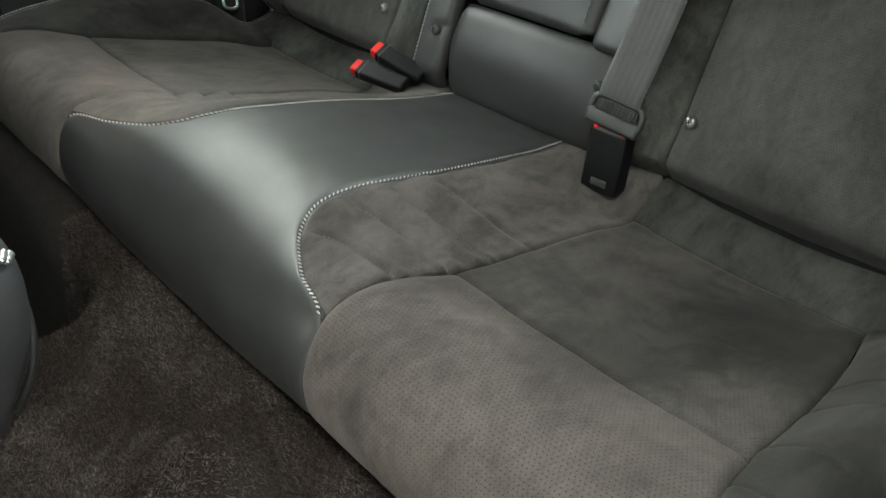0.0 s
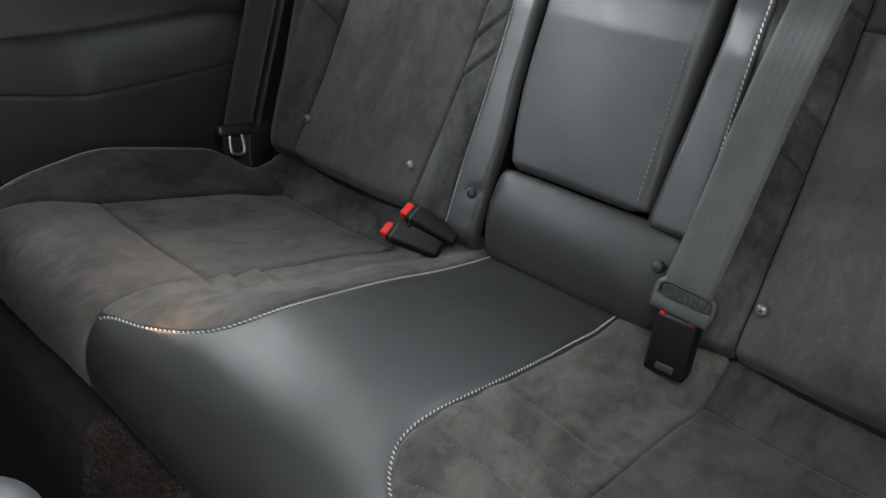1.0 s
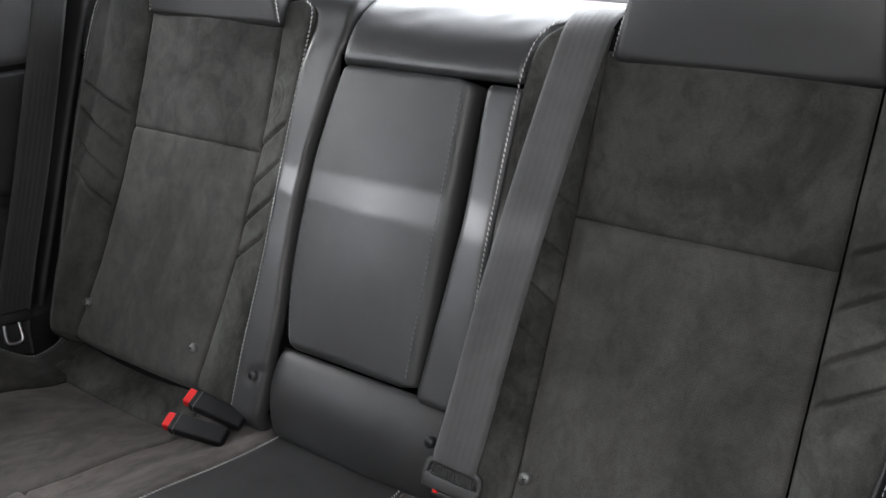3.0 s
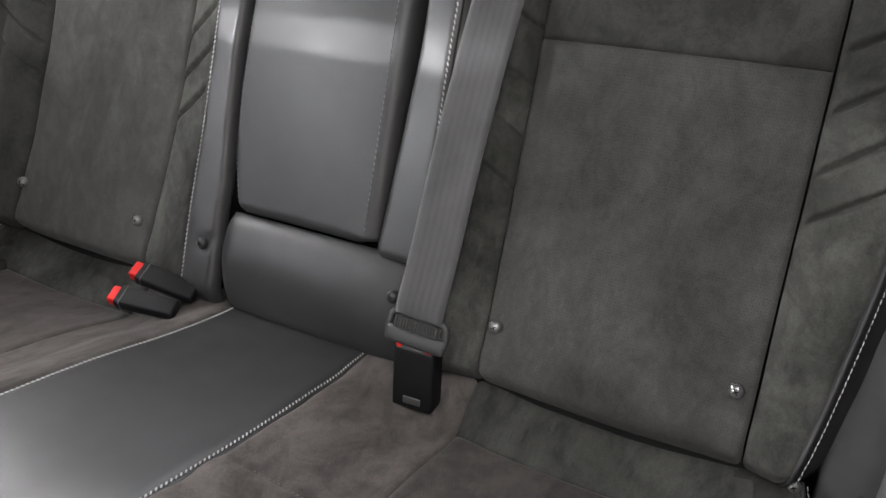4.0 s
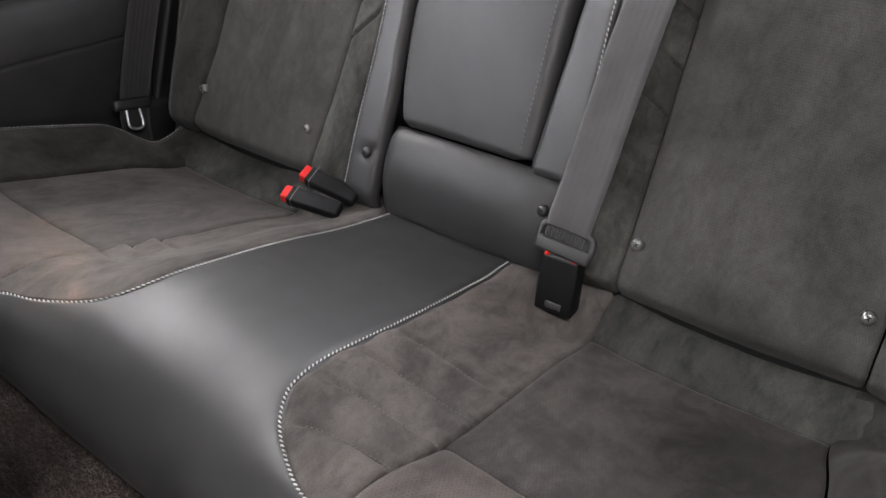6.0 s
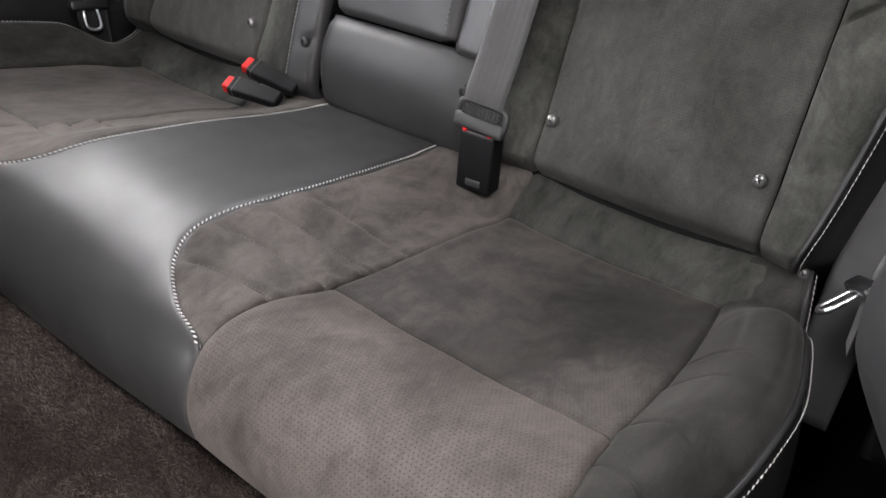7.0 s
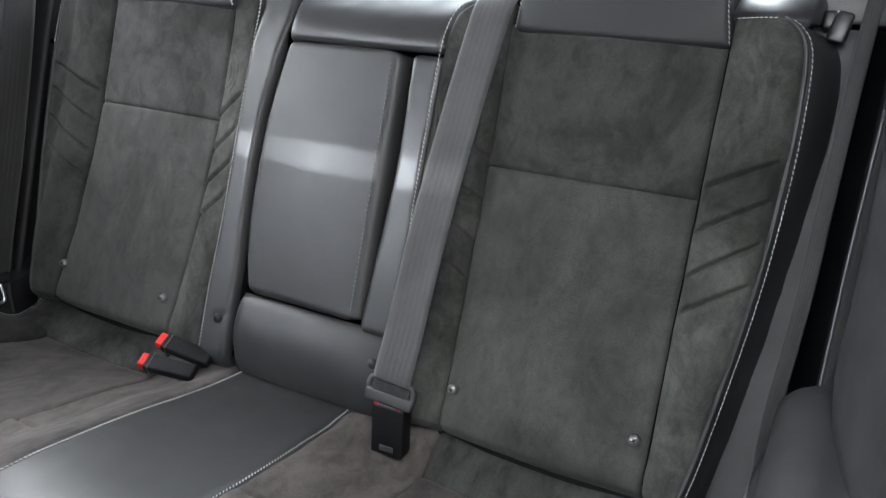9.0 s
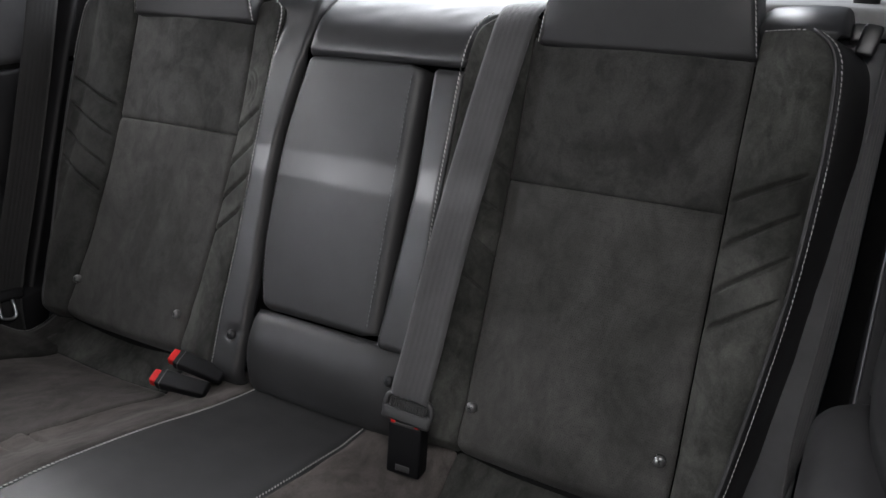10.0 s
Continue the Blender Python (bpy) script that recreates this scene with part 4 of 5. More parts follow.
def armrest():
    """A padded block, bowed on one side, its cover turned sharply back at the stitched edge."""
    left = table([(0.040, -0.0800), (0.060, -0.0850), (0.095, -0.0915), (0.14, -0.0950), (0.20, -0.0950), (0.26, -0.0915), (0.31, -0.0850), (0.35, -0.0775), (0.3705, -0.0730)])
    wv = 0.0425 + (0.3715 - 0.0425) * clustered(90, 0.6)
    across = clustered(40, 0.5)
    rows, uvs = [], []
    for w in wv:
        xl, xr = float(left(w)), 0.0885
        q = np.linspace(0, math.pi / 2, 8)
        crown = 0.0065 * math.sin(math.pi * (w - 0.0425) / 0.329)
        # the corners by the stitched side are rounded off
        xr -= 0.010 * max(0.0, (w - 0.3520) / 0.0195) ** 2.6 + 0.006 * max(0.0, (0.0550 - w) / 0.0125) ** 2.6
        face_x = xl + 0.009 + (xr - 0.0075 - xl - 0.009) * across
        face_d = 0.0090 + crown * np.sin(np.pi * across)
        sec = np.concatenate([
            [(xl + 0.004, -0.062), (xl + 0.001, -0.030), (xl, -0.012)],
            np.stack([xl + 0.009 * (1 - np.cos(q)), 0.0000 + 0.009 * np.sin(q)], axis=1)[:-1],
            np.stack([face_x, face_d], axis=1),
            np.stack([xr - 0.0075 + 0.0145 * np.sin(q), -0.0070 + 0.0160 * np.cos(q)], axis=1)[1:],
            [(xr + 0.0080, -0.014), (xr + 0.0090, -0.024), (xr + 0.0095, -0.062)]])
        rows.append(back_place(sec[:, 0], np.full(len(sec), w), sec[:, 1]))
        uvs.append(np.stack([sec[:, 0] - sec[:, 1], np.full(len(sec), w)], axis=1))
    arm = panel("armrest", np.array(rows), np.array(uvs), LEATHER, right_back, FWD, "folded-up black leather centre armrest", edges="bt", drop=0.007, reach=0.011, skirt=0.05, rough=0.0004, seed=36)
    wv = np.linspace(0.055, 0.355, 90)
    for x, d in ((np.full(90, 0.0805), 0.0092), (left(wv) + 0.0042, 0.0078)):
        stitching("stitching", back_place(x, wv, np.full(90, d)), np.ones((90, 1)) * FWD, arm, THREAD_DARK, pitch=0.0058, length=0.0038, wide=0.0012, lift=0.0003, slant=4, label="dark grey stitching")


armrest()
part("recess", rounded_box(0.235, 0.37, 0.02, 0.004, axes(Vector(back_place(0.005, 0.19, -0.062).tolist()), Vector((1, 0, 0)), Vector(UPW), Vector(FWD))), FOAM, right_back)
# cap above the armrest, rolled over the top
CAP = catmull([(0.3690, 0.0065), (0.375, 0.0128), (0.391, 0.0118), (0.4145, 0.0025), (0.440, -0.017), (0.4615, -0.042), (0.475, -0.0735), (0.478, -0.110)], 8)
rows = []
xs = np.linspace(0, 1, 60)
for wv, dv in resample(CAP, 0.0036)[:46]:
    left = -0.076 - 0.002 * sstep(0.385, 0.46, wv)
    right = 0.146 + 0.010 * sstep(0.39, 0.425, wv) + 0.058 * sstep(0.425, 0.462, wv)
    xv = left + (right - left) * xs
    rows.append(back_place(xv, np.full(60, wv), dv - 0.012 * np.clip((0.05 - xs) / 0.05, 0, 1) ** 2))
rows = rows + rows[-1:] * (46 - len(rows))
g = np.array(rows)
uv = np.stack([np.ones((46, 1)) * xs[None, :] * 0.24, np.linspace(0, 0.17, 46)[:, None] * np.ones((1, 60))], axis=-1)
panel("cap", g, uv, LEATHER_SOFT, right_back, FWD + UPW, "black leather cap above the armrest", drop=0.003, reach=0.008, edges="lr", skirt=0.03, seed=35)
# ---- belts and buckles ----
UPV, FWV = Vector(UPW), Vector(FWD)


def back_vec(x, w, d):
    return Vector(back_place(x, w, d).tolist())


belt = thing("centre_seat_belt", "dark grey webbing belt with its tongue locked in the buckle", "seat belt")
bp = [Vector((0.1714, -0.0355, 0.4610)), Vector((0.1720, -0.0345, 0.4690)), back_vec(0.175, 0.06, 0.042), back_vec(0.181, 0.17, 0.038), back_vec(0.191, 0.30, 0.030), back_vec(0.1995, 0.395, 0.022), back_vec(0.2030, 0.432, 0.014), back_vec(0.2050, 0.452, -0.014), back_vec(0.2070, 0.461, -0.060)]
side = [Vector((1, 0, 0)) - UPV * 0.05] * 4 + [Vector((1, 0, 0))] * 5
ribbon("webbing", bp, side, 0.047, WEBBING, belt)
# tongue: a rounded frame with the strap through its slot
c = Vector((0.1705, -0.036, 0.4485))
fx, fy = (Vector((1, 0.05, 0)) - UPV * 0.06).normalized(), (UPV + Vector((1, 0, 0)) * 0.06).normalized()
loop = []
for a in range(40):
    q = 2 * math.pi * a / 40
    cx, cy = abs(math.cos(q)) ** 0.45 * math.copysign(1, math.cos(q)), abs(math.sin(q)) ** 0.6 * math.copysign(1, math.sin(q))
    loop.append(c + fx * (0.0285 * cx) + fy * (0.0135 * cy))
tube("tongue_frame", loop, 0.0034, PLASTIC_TONGUE, belt, "moulded black plastic tongue", closed=True)
part("tongue_plate", rounded_box(0.060, 0.016, 0.0085, 0.0035, axes(c - fy * 0.0085, fx, fy, fx.cross(fy))), PLASTIC_TONGUE, belt)
part("strap_fold", rounded_box(0.0445, 0.012, 0.006, 0.002, axes(c + fy * 0.0035 + fx.cross(fy) * 0.0015, fx, fy, fx.cross(fy))), WEBBING_SHADED, belt, "folded webbing in the slot, its shade in the colour")
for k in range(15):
    part("rib", rounded_box(0.0014, 0.011, 0.0016, 0.0005, axes(c + fy * 0.0042 + fx * (0.0029 * (k - 7)) + fx.cross(fy) * 0.0048, fx, fy, fx.cross(fy)), segments=1), WEBBING_SHADED, belt)


def buckle(name, label, m, h, wide, thick, button):
    ob = thing(name, label, "seat belt buckle", group="rear seat belt buckles")
    body = part("body", rounded_box(wide, thick, h, 0.0028, m, taper=0.10 if button else -0.02, segments=4), PLASTIC_MATTE, ob)
    return ob


bz = Vector((0.02, 0.08, 1)).normalized()
bx = Vector((1, 0.08, -0.02)).normalized()
by = bz.cross(bx).normalized()
bc = Vector((0.1685, -0.034, 0.3975))
bm_ = axes(bc, bx, by, bz)
buck = buckle("seat_belt_buckle", "upright black plastic buckle holding the tongue", bm_, 0.064, 0.0405, 0.022, False)
part("lip", rounded_box(0.037, 0.014, 0.004, 0.0015, axes(bc + bz * 0.032 - by * 0.004, bx, by, bz)), PLASTIC_RIM, buck, "worn grey edge")
for k in (-0.0145, 0.0145):
    part("button_corner", rounded_box(0.0055, 0.006, 0.006, 0.0015, axes(bc + bz * 0.0355 - by * 0.0095 + bx * k, bx, by, bz)), RED, buck, "red plastic button end")
part("slot", rounded_box(0.018, 0.003, 0.008, 0.0012, axes(bc - bz * 0.0225 - by * 0.0104, bx, by, bz)), PLASTIC_RIM, buck, "grey slot")
for end, tail in (((-0.197, -0.072, 0.397), (-0.116, -0.049, 0.3865)), ((-0.195, -0.040, 0.413), (-0.116, -0.020, 0.390))):
    a, b = Vector(end), Vector(tail)
    z = (a - b).normalized()
    x = z.cross(Vector((0.1, -0.35, 0.93))).normalized()
    y = z.cross(x).normalized()
    mid = (a + b) / 2
    ob = buckle("seat_belt_buckle", "black plastic buckle with a red button lying on the cushion", axes(mid, x, y, z), (a - b).length - 0.016, 0.0240, 0.0140, True)
    part("button", rounded_box(0.0190, 0.0125, 0.017, 0.0022, axes(a - z * 0.0080, x, y, z)), RED, ob, "red plastic release button")
    part("slot", rounded_box(0.013, 0.004, 0.004, 0.001, axes(a + z * 0.0008 + y * 0.003, x, y, z)), FOAM, ob)
    part("collar", rounded_box(0.0244, 0.0144, 0.0016, 0.0006, axes(a - z * 0.0155, x, y, z)), PLASTIC_RIM, ob, "worn grey edge round the button")


def side_belt(sx):
    """The outer belt, slack along the trim, with a chrome tongue hanging by the seat."""
    ob = thing("side_seat_belt", "unused dark grey belt hanging with a chrome tongue beside the seat", "seat belt", group="side seat belts")
    x = 0.548
    pts = [(x * sx, -0.045, 0.36), (x * sx, -0.036, 0.43), (x * sx, 0.025, 0.60), (x * sx * 1.005, 0.075, 0.74), (x * sx * 1.01, 0.115, 0.86), (x * sx * 1.01, 0.15, 0.96)]
    sides = [(-0.12 * sx, 0.95, -0.33)] * 6
    if sx > 0:
        pts = [(0.548, -0.045, 0.36), (0.548, -0.034, 0.43)] + [back_place(px, pw, -0.022).tolist() for px, pw in ((0.553, 0.06), (0.559, 0.17), (0.561, 0.29), (0.563, 0.40), (0.567, 0.52))]
        sides = [(-0.12, 0.95, -0.33)] * 2 + [(0.30, 0.9, -0.3)] * 5
    # lit copy on the near side, shaded copy on the far side
    ribbon("webbing", pts, sides, 0.046, WEBBING_LIT if sx > 0 else WEBBING_SHADED, ob)
    a = Vector((x * sx - 0.004 * sx, -0.046, 0.420))
    f = Vector((-0.15 * sx, 0.95, -0.3)).normalized()
    y = -Vector((-0.021, -0.021, -0.019)).normalized() if sx > 0 else Vector((-0.30, 0.15, 0.95)).normalized()
    f = (f - y * f.dot(y)).normalized()
    part("tongue_frame", rounded_box(0.056, 0.016, 0.012, 0.004, axes(a, f, y, f.cross(y))), PLASTIC, ob, "black plastic tongue grip")
    lp = [a - y * 0.006 - f * 0.010, a - y * 0.030 - f * 0.011, a - y * 0.036 - f * 0.004, a - y * 0.036 + f * 0.006, a - y * 0.030 + f * 0.011, a - y * 0.006 + f * 0.010]
    tube("tongue_blade", catmull([tuple(p) for p in lp], 6), 0.0024, CHROME, ob, "bright chrome tongue blade", sides=8)
    return ob


side_belt(1)
side_belt(-1)


# ---- floor ----
def floor_height(x, y):
    tunnel = 0.294 - 0.22 * sstep(0.098, 0.175, np.abs(x - 0.03))
    kick = sstep(-0.505, -0.452, y)
    z = tunnel * (1 - kick) + 0.325 * kick
    z = z + 0.014 * sstep(-0.45, -0.432, y)
    return z + 0.003 * lumps(x, y, 25, 3) + 0.0012 * lumps(x, y, 90, 4)


xs, ys = np.linspace(-0.72, 0.72, 290), np.linspace(-1.7, -0.38, 300)
gx, gy = np.meshgrid(xs, ys)
idx = np.arange(gx.size).reshape(gx.shape)
quads = np.stack([idx[:-1, :-1], idx[:-1, 1:], idx[1:, 1:], idx[1:, :-1]], axis=-1).reshape(-1, 4)
fl = new("floor", mesh_from("floor", np.stack([gx, gy, floor_height(gx, gy)], axis=-1).reshape(-1, 3), quads, CARPET))
tagged(fl, "dark brown-grey car carpet over the tunnel and footwells", "floor", kind="structure")

# pile of the carpet, where it is seen from near
rs = np.random.RandomState(8)
n = 150000
px, py = rs.uniform(-0.20, 0.54, n), rs.uniform(-0.66, -0.425, n)
pz = floor_height(px, py) - 0.0006
tall, rad, turn = rs.uniform(0.0020, 0.0052, n), rs.uniform(0.00035, 0.0008, n), rs.uniform(0, 2 * np.pi, n)
lean = rs.normal(0, 0.0028, (n, 2))
verts = np.zeros((n, 4, 3))
for k in range(3):
    verts[:, k, 0], verts[:, k, 1], verts[:, k, 2] = px + rad * np.cos(turn + 2.1 * k), py + rad * np.sin(turn + 2.1 * k), pz
verts[:, 3, 0], verts[:, 3, 1], verts[:, 3, 2] = px + lean[:, 0], py + lean[:, 1], pz + tall
i4 = np.arange(n)[:, None] * 4
tris = np.concatenate([np.hstack([i4 + a, i4 + b_, i4 + 3]) for a, b_ in ((0, 1), (1, 2), (2, 0))])
pile = new("carpet_pile", mesh_from("carpet_pile", verts.reshape(-1, 3), tris, PILE))
tagged(pile, "short brown-black carpet tufts on the tunnel", "carpet", kind="stuff")


# ---- quarter trims ----
def joint_drop(y):
    """The joint below the upper trim bends down towards the front."""
    return 0.14 * np.clip((-0.02 - y) / 0.30, 0, 1.3) ** 2.8


def trim_side(sx, name):
    ob = tagged(new(name), "dark vinyl side trim with a padded armrest", "wall", kind="structure")
    # the section of the trim, from bottom to top, as (x, z)
    low = [(0.580, 0.15), (0.579, 0.36), (0.576, 0.42), (0.569, 0.465), (0.561, 0.508)] if sx < 0 else [(0.650, 0.15), (0.648, 0.34), (0.638, 0.40), (0.600, 0.440), (0.566, 0.490)]
    sec = catmull(low + [ (0.559, 0.513), (0.558, 0.532), (0.562, 0.555), (0.574, 0.573), (0.594, 0.580), (0.618, 0.578), (0.632, 0.592), (0.636, 0.68), (0.640, 0.732)], 8)
    ysv = np.concatenate([np.linspace(-0.62, 0.02, 60), np.linspace(0.03, 0.12, 18), np.linspace(0.14, 0.5, 12)])
    rows = []
    for y in ysv:
        out = sstep(-0.02, 0.075, y) if sx < 0 else sstep(0.000, 0.040, y)
        front = sstep(-0.22, -0.36, y)
        x = sec[:, 0] + (0.632 - sec[:, 0]) * out * (sec[:, 1] > 0.40) * 0.9 + (0.66 - sec[:, 0]) * front
        z = sec[:, 1] - 0.02 * sstep(-0.05, 0.06, y) * np.exp(-((sec[:, 1] - 0.58) / 0.03) ** 2) - joint_drop(y) * sstep(0.62, 0.73, sec[:, 1])
        rows.append(np.stack([x * sx, np.full(len(sec), y), z], axis=-1))
    g = np.array(rows)
    uv = np.stack([np.ones((len(ysv), 1)) * sec[None, :, 1], ysv[:, None] * np.ones((1, len(sec)))], axis=-1)
    crease = 0.0025 * np.exp(-((uv[..., 0] - 0.511) / 0.0022) ** 2) * sstep(0.03, -0.02, uv[..., 1])
    # same vinyl on both sides, toned for the light that side gets
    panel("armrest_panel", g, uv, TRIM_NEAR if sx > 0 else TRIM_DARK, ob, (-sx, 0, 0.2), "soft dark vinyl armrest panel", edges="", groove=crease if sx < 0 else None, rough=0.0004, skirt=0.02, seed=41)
    # upper trim, set in behind a dark joint
    rows = []
    for k in np.linspace(0, 1, 18):
        z = 0.741 + 0.21 * k - joint_drop(ysv) * (1 - k)
        edge = 0.010 + 0.40 * (0.185 * k)
        inset = 0.047 * (1 - sstep(edge - 0.05, edge - 0.30, ysv)) * (ysv < edge) if sx > 0 else 0
        rows.append(np.stack([(0.634 + 0.012 * k + 0.008 * math.cos(k * 3) - inset) * sx, ysv, z - (0.16 * (1 - k) if sx > 0 else 0)], axis=-1) if sx > 0 else np.stack([np.full(len(ysv), (0.634 + 0.012 * k + 0.008 * math.cos(k * 3)) * sx), ysv, z], axis=-1))
    g = np.array(rows)
    uv = np.stack([np.ones((18, 1)) * ysv[None, :], np.linspace(0, 0.2, 18)[:, None] * np.ones((1, len(ysv)))], axis=-1)
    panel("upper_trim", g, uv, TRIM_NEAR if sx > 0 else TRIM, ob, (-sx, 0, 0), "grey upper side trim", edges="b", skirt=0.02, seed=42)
    if sx < 0:
        disc = bmesh.new()
        bmesh.ops.create_cone(disc, cap_ends=True, segments=40, radius1=0.034, radius2=0.030, depth=0.012)
        bmesh.ops.bevel(disc, geom=disc.edges[:], offset=0.003, segments=3, profile=0.5, affect="EDGES")
        disc.transform(pose(-0.628, -0.190, 0.777, 0, 90, 0))
        part("speaker_grille", disc, PLASTIC, ob, "round black plastic speaker cover")
    part("trim_backing", rounded_box(0.02, 1.2, 0.95, 0.004, Matrix.Translation((0.665 * sx, -0.06, 0.47))), FOAM, ob)
    return ob


wall_right = trim_side(1, "wall_right")
tube("trim_edge", resample(catmull([(0.588, 0.006, 0.548), (0.588, 0.030, 0.600), (0.588, 0.060, 0.665), (0.589, 0.085, 0.730), (0.590, 0.105, 0.790)], 8), 0.01), 0.0016, CONSOLE_GREY, wall_right, "bright raised edge of the side trim", sides=8)
for sx in (1, -1):
    for x0, x1, d0, mat, words in ((0.508, 0.556, -0.045, QUARTER_GREY, "grey vinyl panel beside the rear backrest"), (0.586, 0.650, -0.030, TRIM_DARK, "dark vinyl panel with a rounded edge behind the belt")):
        xs = np.linspace(x0, x1, 16)
        ws = np.linspace(-0.20, 0.44, 60)
        X, W = np.meshgrid(xs, ws)
        turn = np.clip((X - x0) / 0.006, 0, 1)
        g = back_place(X * sx, W, d0 - 0.006 * (1 - turn) ** 2 - 0.006 * ((X - x0) / 0.06) ** 2)
        ob = panel("quarter_panel", g, np.stack([X, W], axis=-1), mat, None, FWD, edges="", groove=0.002 * np.exp(-((W - 0.18) / 0.0018) ** 2) if x0 < 0.55 else None, skirt=0.02, seed=44)
        tagged(ob, words, "trim", kind="structure")
trim_side(-1, "wall_left")

# ---- parcel shelf and shell ----
sh = new("parcel_shelf", None)
tagged(sh, "grey cloth parcel shelf behind the rear backrest", "shelf", kind="structure")
part("board", rounded_box(1.24, 0.62, 0.03, 0.01, Matrix.Translation((0, 0.56, 0.855))), SHELF, sh)


def slab(name, label, category, size, at, mat, rot=(0, 0, 0)):
    bm = rounded_box(*size, 0.008, pose(*at, *rot), segments=2)
    ob = part(name, bm, mat, None)
    return tagged(ob, label, category, kind="structure")


slab("ceiling", "dark grey cloth headliner", "ceiling", (1.26, 1.9, 0.03), (0, -0.60, 1.24), HEADLINER)
slab("wall_rear", "dark panel below the rear window", "wall", (1.5, 0.03, 0.9), (0, 0.90, 0.42), FOAM)
# the next four are unseen boards added to block the lamps
slab("shade_wall_low", "unseen dark wall that keeps front light off the floor", "wall", (1.5, 0.03, 0.56), (0, -0.88, 0.28), TRIM_DARK)
slab("shade_wall_top", "unseen dark board that keeps windscreen light off the upper backrests", "wall", (1.16, 0.04, 0.48), (0.0, -1.00, 0.98), TRIM_DARK)
slab("shade_wall_left", "unseen dark board that shades the far footwell and cushion", "wall", (0.46, 0.05, 0.88), (-0.30, -0.85, 0.44), TRIM_DARK)
slab("shade_wall_right", "unseen dark board that cuts low light from the front right", "wall", (0.22, 0.05, 0.60), (0.36, -0.88, 0.30), TRIM_DARK)
slab("door_left", "dark vinyl front door panel", "wall", (0.04, 1.1, 0.85), (-0.72, -1.17, 0.45), TRIM)
# unseen boards added to mask the lamp to a narrow slot, sloping down rearwards
SLOT = Vector((-0.83, -1.169, 1.068))
for name, dy, dz, ly, lz in (("mask_upper", 0.0, 0.3578, 2.4, 0.70), ("mask_lower", 0.0, -0.5578, 2.4, 1.10), ("mask_front", -0.70, 0.0, 1.0, 0.0158), ("mask_rear", 0.66, 0.0, 1.0, 0.0158)):
    m = Matrix.Translation(SLOT) @ Matrix.Rotation(radians(-17.8), 4, "X") @ Matrix.Translation((0, dy, dz))
    tagged(part(name, rounded_box(0.02, ly, lz, 0.002, m, segments=1), FOAM, None), "dark unseen board that masks the band lamp", "wall", kind="structure")
slab("ground", "dark sill floor under the car body", "ground", (6, 6, 0.02), (0, 0, 0.0), FOAM)


# ---- centre console between the front seats ----
def centre_console():
    ob = thing("centre_console", "dark grey plastic rear end of the centre console with chrome trim", "console")
    # sections from the bottom up: height, half breadth, rear end
    sec = catmull([(0.12, 0.052, -0.585), (0.19, 0.054, -0.578), (0.225, 0.050, -0.586), (0.256, 0.052, -0.584), (0.291, 0.064, -0.572), (0.324, 0.076, -0.556), (0.355, 0.086, -0.544), (0.384, 0.090, -0.538), (0.410, 0.090, -0.536), (0.428, 0.084, -0.540), (0.438, 0.070, -0.552), (0.444, 0.046, -0.577), (0.446, 0.020, -0.61)], 5)
    rows = []
    for z, hb, ye in sec:
        a = np.linspace(-math.pi / 2, math.pi / 2, 41)
        ca, sa = np.abs(np.cos(a)) ** 0.55, np.abs(np.sin(a)) ** 0.55 * np.sign(np.sin(a))
        yy = ye - 0.30 + 0.30 * ca
        rows.append(np.stack([-0.008 + hb * sa, yy - 0.0045, 0.022 + z - 0.32 * np.clip(ye - 0.015 - yy, 0, 1) * float(sstep(0.40, 0.455, z))], axis=-1))
    g = np.array(rows)
    uv = np.stack([g[..., 0], g[..., 2]], axis=-1)
    body = panel("body", g, uv, CONSOLE_GREY, ob, (0, 1, 0), "smooth grey plastic shell", edges="", rough=0.0002, skirt=0.004, seed=51)
    rim = []
    for q in np.linspace(0, 2 * math.pi, 48, endpoint=False):
        z = 0.335 + 0.052 * math.sin(q)
        rim.append((-0.010 + 0.046 * math.copysign(abs(math.cos(q)) ** 0.7, math.cos(q)), float(np.interp(z, sec[:, 0], sec[:, 2])) - 0.0080, z + 0.022))
    tube("vent_rim", rim, 0.0032, TRIM_DARK, body, "dark joint round the rear outlet", sides=8, closed=True)
    for k in (0, 1):
        part("chrome_button", rounded_box(0.012, 0.006, 0.006, 0.002, pose(0.038 + 0.006 * k, -0.5490 - 0.004 * k, 0.4535 + 0.006 * k, 30, 0, -30)), CHROME, ob, "small chrome button")
    return ob


centre_console()


# ---- pillar trims and the belt of the front seat ----
for sx, name in ((1, "pillar_right"), (-1, "pillar_left")):
    slab(name, "light grey rear pillar trim", "pillar", (0.03, 0.50, 0.34), (0.635 * sx, 0.62, 1.02), SHELF, (0, -12 * sx, 0))
    slab("seal", "black rubber window seal", "trim", (0.026, 0.030, 0.30), (0.517 * sx, 0.330, 0.985), PLASTIC, (0, -5 * sx, 0))
    slab("pillar_cover", "grey plastic cover of the rear pillar", "trim", (0.086, 0.024, 0.30), (0.596 * sx, 0.345, 0.975), SHELF, (6, -4 * sx, 14 * sx))
    slab("belt_bracket", "black belt bracket on the rear pillar", "trim", (0.034, 0.014, 0.012), (0.578 * sx, 0.320, 0.880), PLASTIC, (0, 38 * sx, 0))

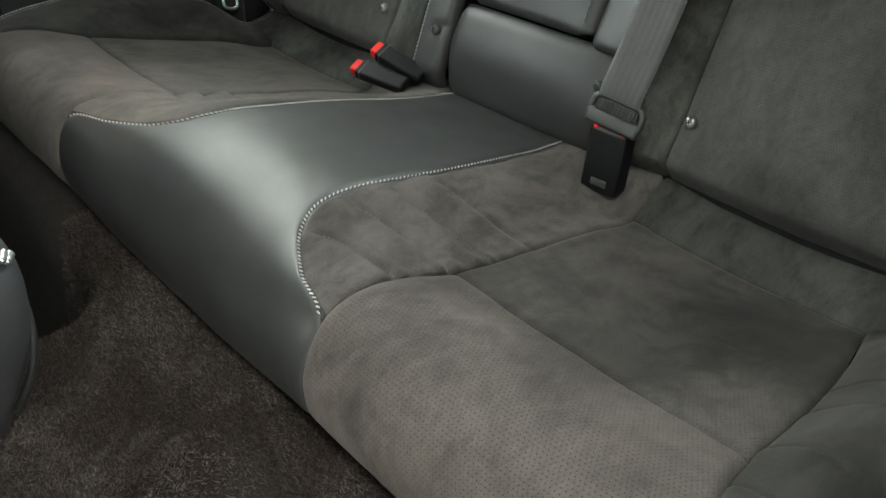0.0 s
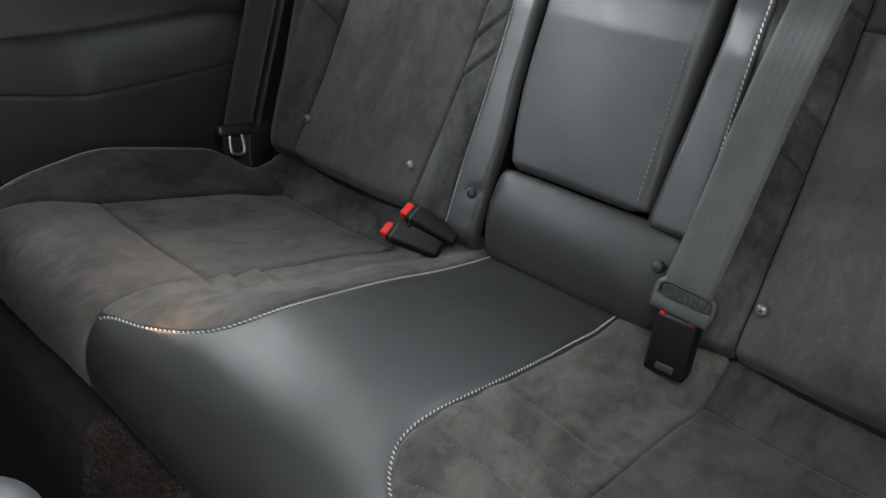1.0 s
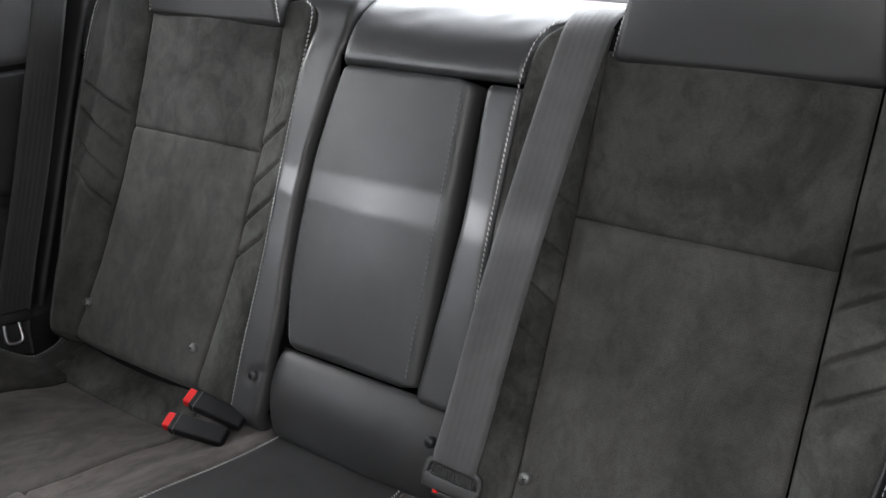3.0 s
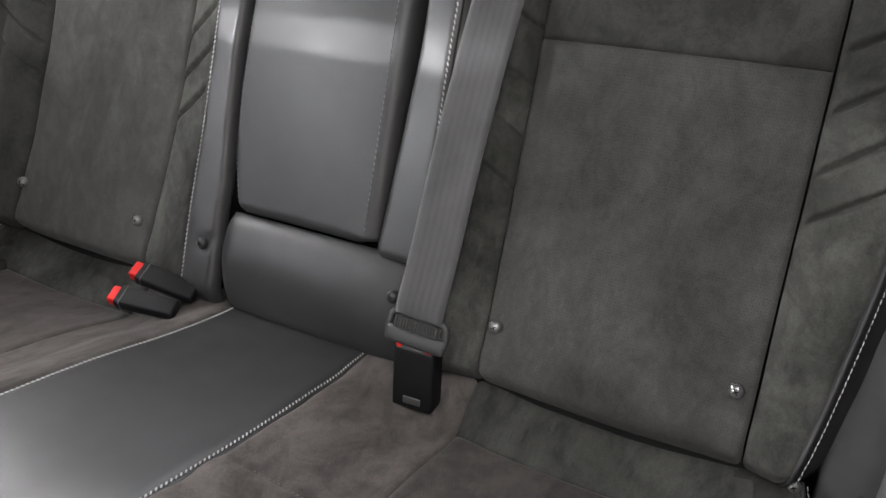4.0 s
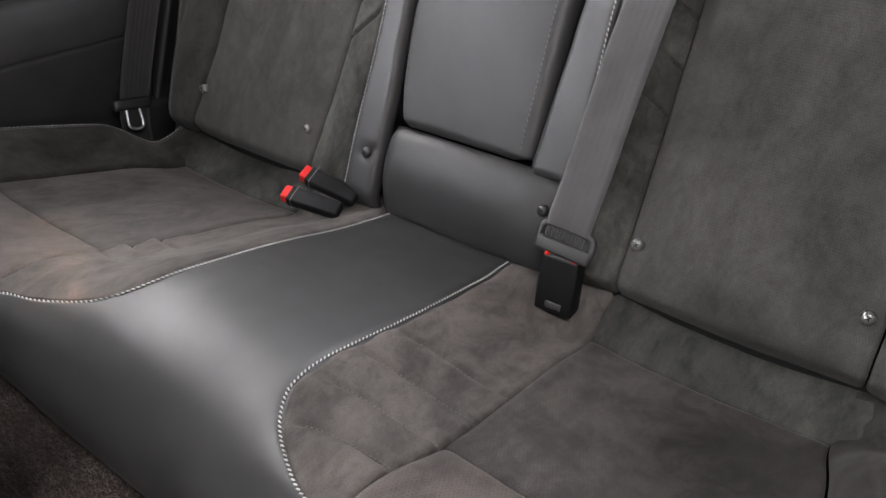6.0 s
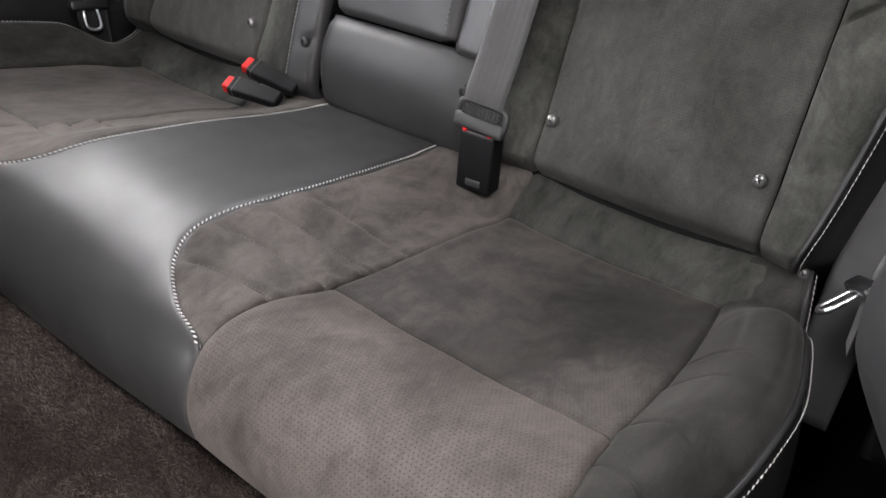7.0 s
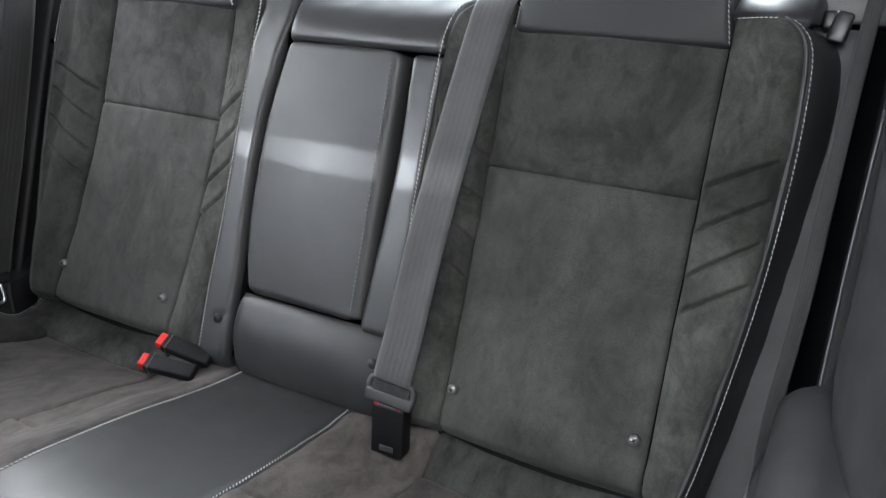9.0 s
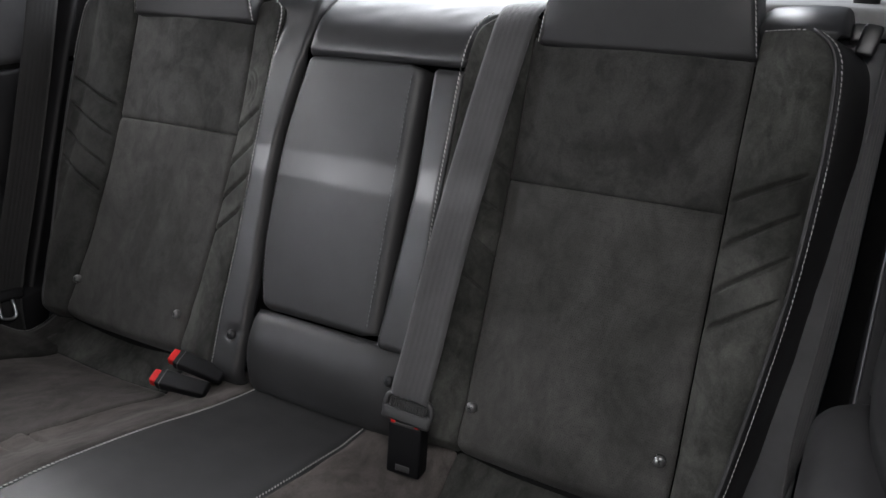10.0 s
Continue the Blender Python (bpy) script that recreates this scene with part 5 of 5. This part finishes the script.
lever = thing("release_lever", "black plastic backrest release lever on the seat shoulder", "lever")
lm = axes(Vector(back_place(0.5350, 0.441, -0.036).tolist()), Vector((1, 0, 0)), Vector(UPW), Vector(FWD))
part("mount", rounded_box(0.012, 0.018, 0.020, 0.003, lm @ Matrix.Translation((-0.006, 0.004, -0.006))), PLASTIC, lever)
part("hook", rounded_box(0.019, 0.032, 0.014, 0.004, lm @ Matrix.Translation((0.0045, -0.004, 0.004)) @ Matrix.Rotation(-0.18, 4, "Z"), taper=0.35), PLASTIC, lever)

front_belt = thing("front_seat_belt", "grey front seat belt guide with a hanging chrome tongue", "seat belt")
loop = catmull([(0.6198, -0.4651, 0.6414), (0.6189, -0.4596, 0.6475), (0.6194, -0.4540, 0.6542), (0.6207, -0.4509, 0.6581), (0.6246, -0.4534, 0.6548), (0.6274, -0.4578, 0.6496), (0.6293, -0.4636, 0.6432)], 6)
tube("guide_frame", loop, 0.0013, PLASTIC, front_belt, "thin dark grey plastic loop", sides=10)
bar = catmull([(0.6180, -0.4732, 0.6330), (0.6215, -0.4718, 0.6345), (0.6255, -0.4692, 0.6371), (0.6292, -0.4645, 0.6420), (0.6296, -0.4628, 0.6440)], 6)
tube("guide_bar", bar, 0.0034, TRIM, front_belt, "rounded grey plastic lower bar", sides=14)
gx, gz = Vector((0.93, 0.25, 0.25)).normalized(), Vector((0.0, 0.65, 0.76))
gz = (gz - gx * gz.dot(gx)).normalized()
part("guide_plate", rounded_box(0.0125, 0.0030, 0.0260, 0.0012, axes(Vector((0.6245, -0.4600, 0.6455)), gx, gz.cross(gx), gz)), BELT_BLACK, front_belt, "black plastic plate inside the loop")
for c in ((0.6144, -0.4574, 0.6506), (0.6154, -0.4620, 0.6452), (0.6174, -0.4650, 0.6420)):
    part("tooth", rounded_box(0.0018, 0.0034, 0.0062, 0.0006, axes(Vector(c), gx, gz.cross(gx), gz)), PLASTIC_RIM, front_belt, "light grey tooth on the guide's edge")
ribbon("webbing", [(0.6190, -0.4655, 0.6405), (0.6180, -0.4600, 0.6465), (0.6166, -0.4540, 0.6537), (0.6160, -0.4450, 0.6660), (0.6165, -0.4330, 0.6850), (0.6190, -0.4150, 0.7180), (0.6250, -0.3900, 0.7700)], [(1.0, 0.0, -0.1)] * 7, 0.0098, BELT_BLACK, front_belt, thick=0.0014)
for p, q in (((0.6070, -0.4815, 0.6268), (0.6099, -0.4715, 0.6360)), ((0.6076, -0.4847, 0.6240), (0.6128, -0.4720, 0.6352))):
    p, q = Vector(p), Vector(q)
    z = (q - p).normalized()
    x = z.cross(Vector((1, 0.2, 0.1))).normalized()
    part("tongue_blade", rounded_box(0.0040, 0.0018, (q - p).length, 0.0006, axes((p + q) / 2, x, z.cross(x), z)), CHROME, front_belt, "bright chrome tongue blade")
part("tongue_grip", rounded_box(0.012, 0.006, 0.008, 0.002, axes(Vector((0.6135, -0.4690, 0.6375)), gx, gz.cross(gx), gz)), BELT_BLACK, front_belt, "black plastic tongue grip")

# ---- lint ----
rl = random.Random(4)
verts, faces = [], []
for k in range(13):
    if k < 4:
        q = Vector(back_place(rl.uniform(0.24, 0.50), rl.uniform(-0.03, 0.38), 0.0066).tolist())
    else:
        q = Vector(seat_place(np.array(rl.uniform(0.37, 0.47)), np.array(rl.uniform(CUSHION.run(-0.38), V_FRONT))).tolist()) + Vector((0, -0.0002, 0.0004))
    d = Vector((rl.uniform(-1, 1), rl.uniform(-1, 1), rl.uniform(-0.3, 0.3))).normalized() * rl.uniform(0.0003, 0.0007)
    s = d.cross(Vector((0, -0.5, 0.8))).normalized() * 0.00028
    t = Vector((0, -0.5, 0.8)) * 0.0003
    n0 = len(verts)
    verts += [q - d - s, q - d + s, q + d + s, q + d - s, q - d * 0.6 + t, q + d * 0.6 + t]
    faces += [(n0, n0 + 1, n0 + 4), (n0 + 1, n0 + 2, n0 + 5, n0 + 4), (n0 + 2, n0 + 3, n0 + 5), (n0 + 3, n0, n0 + 4, n0 + 5)]
lint = new("lint", mesh_from("lint", verts, faces, THREAD_GREY))
tagged(lint, "white specks of lint on the suede covers", "lint", kind="stuff")
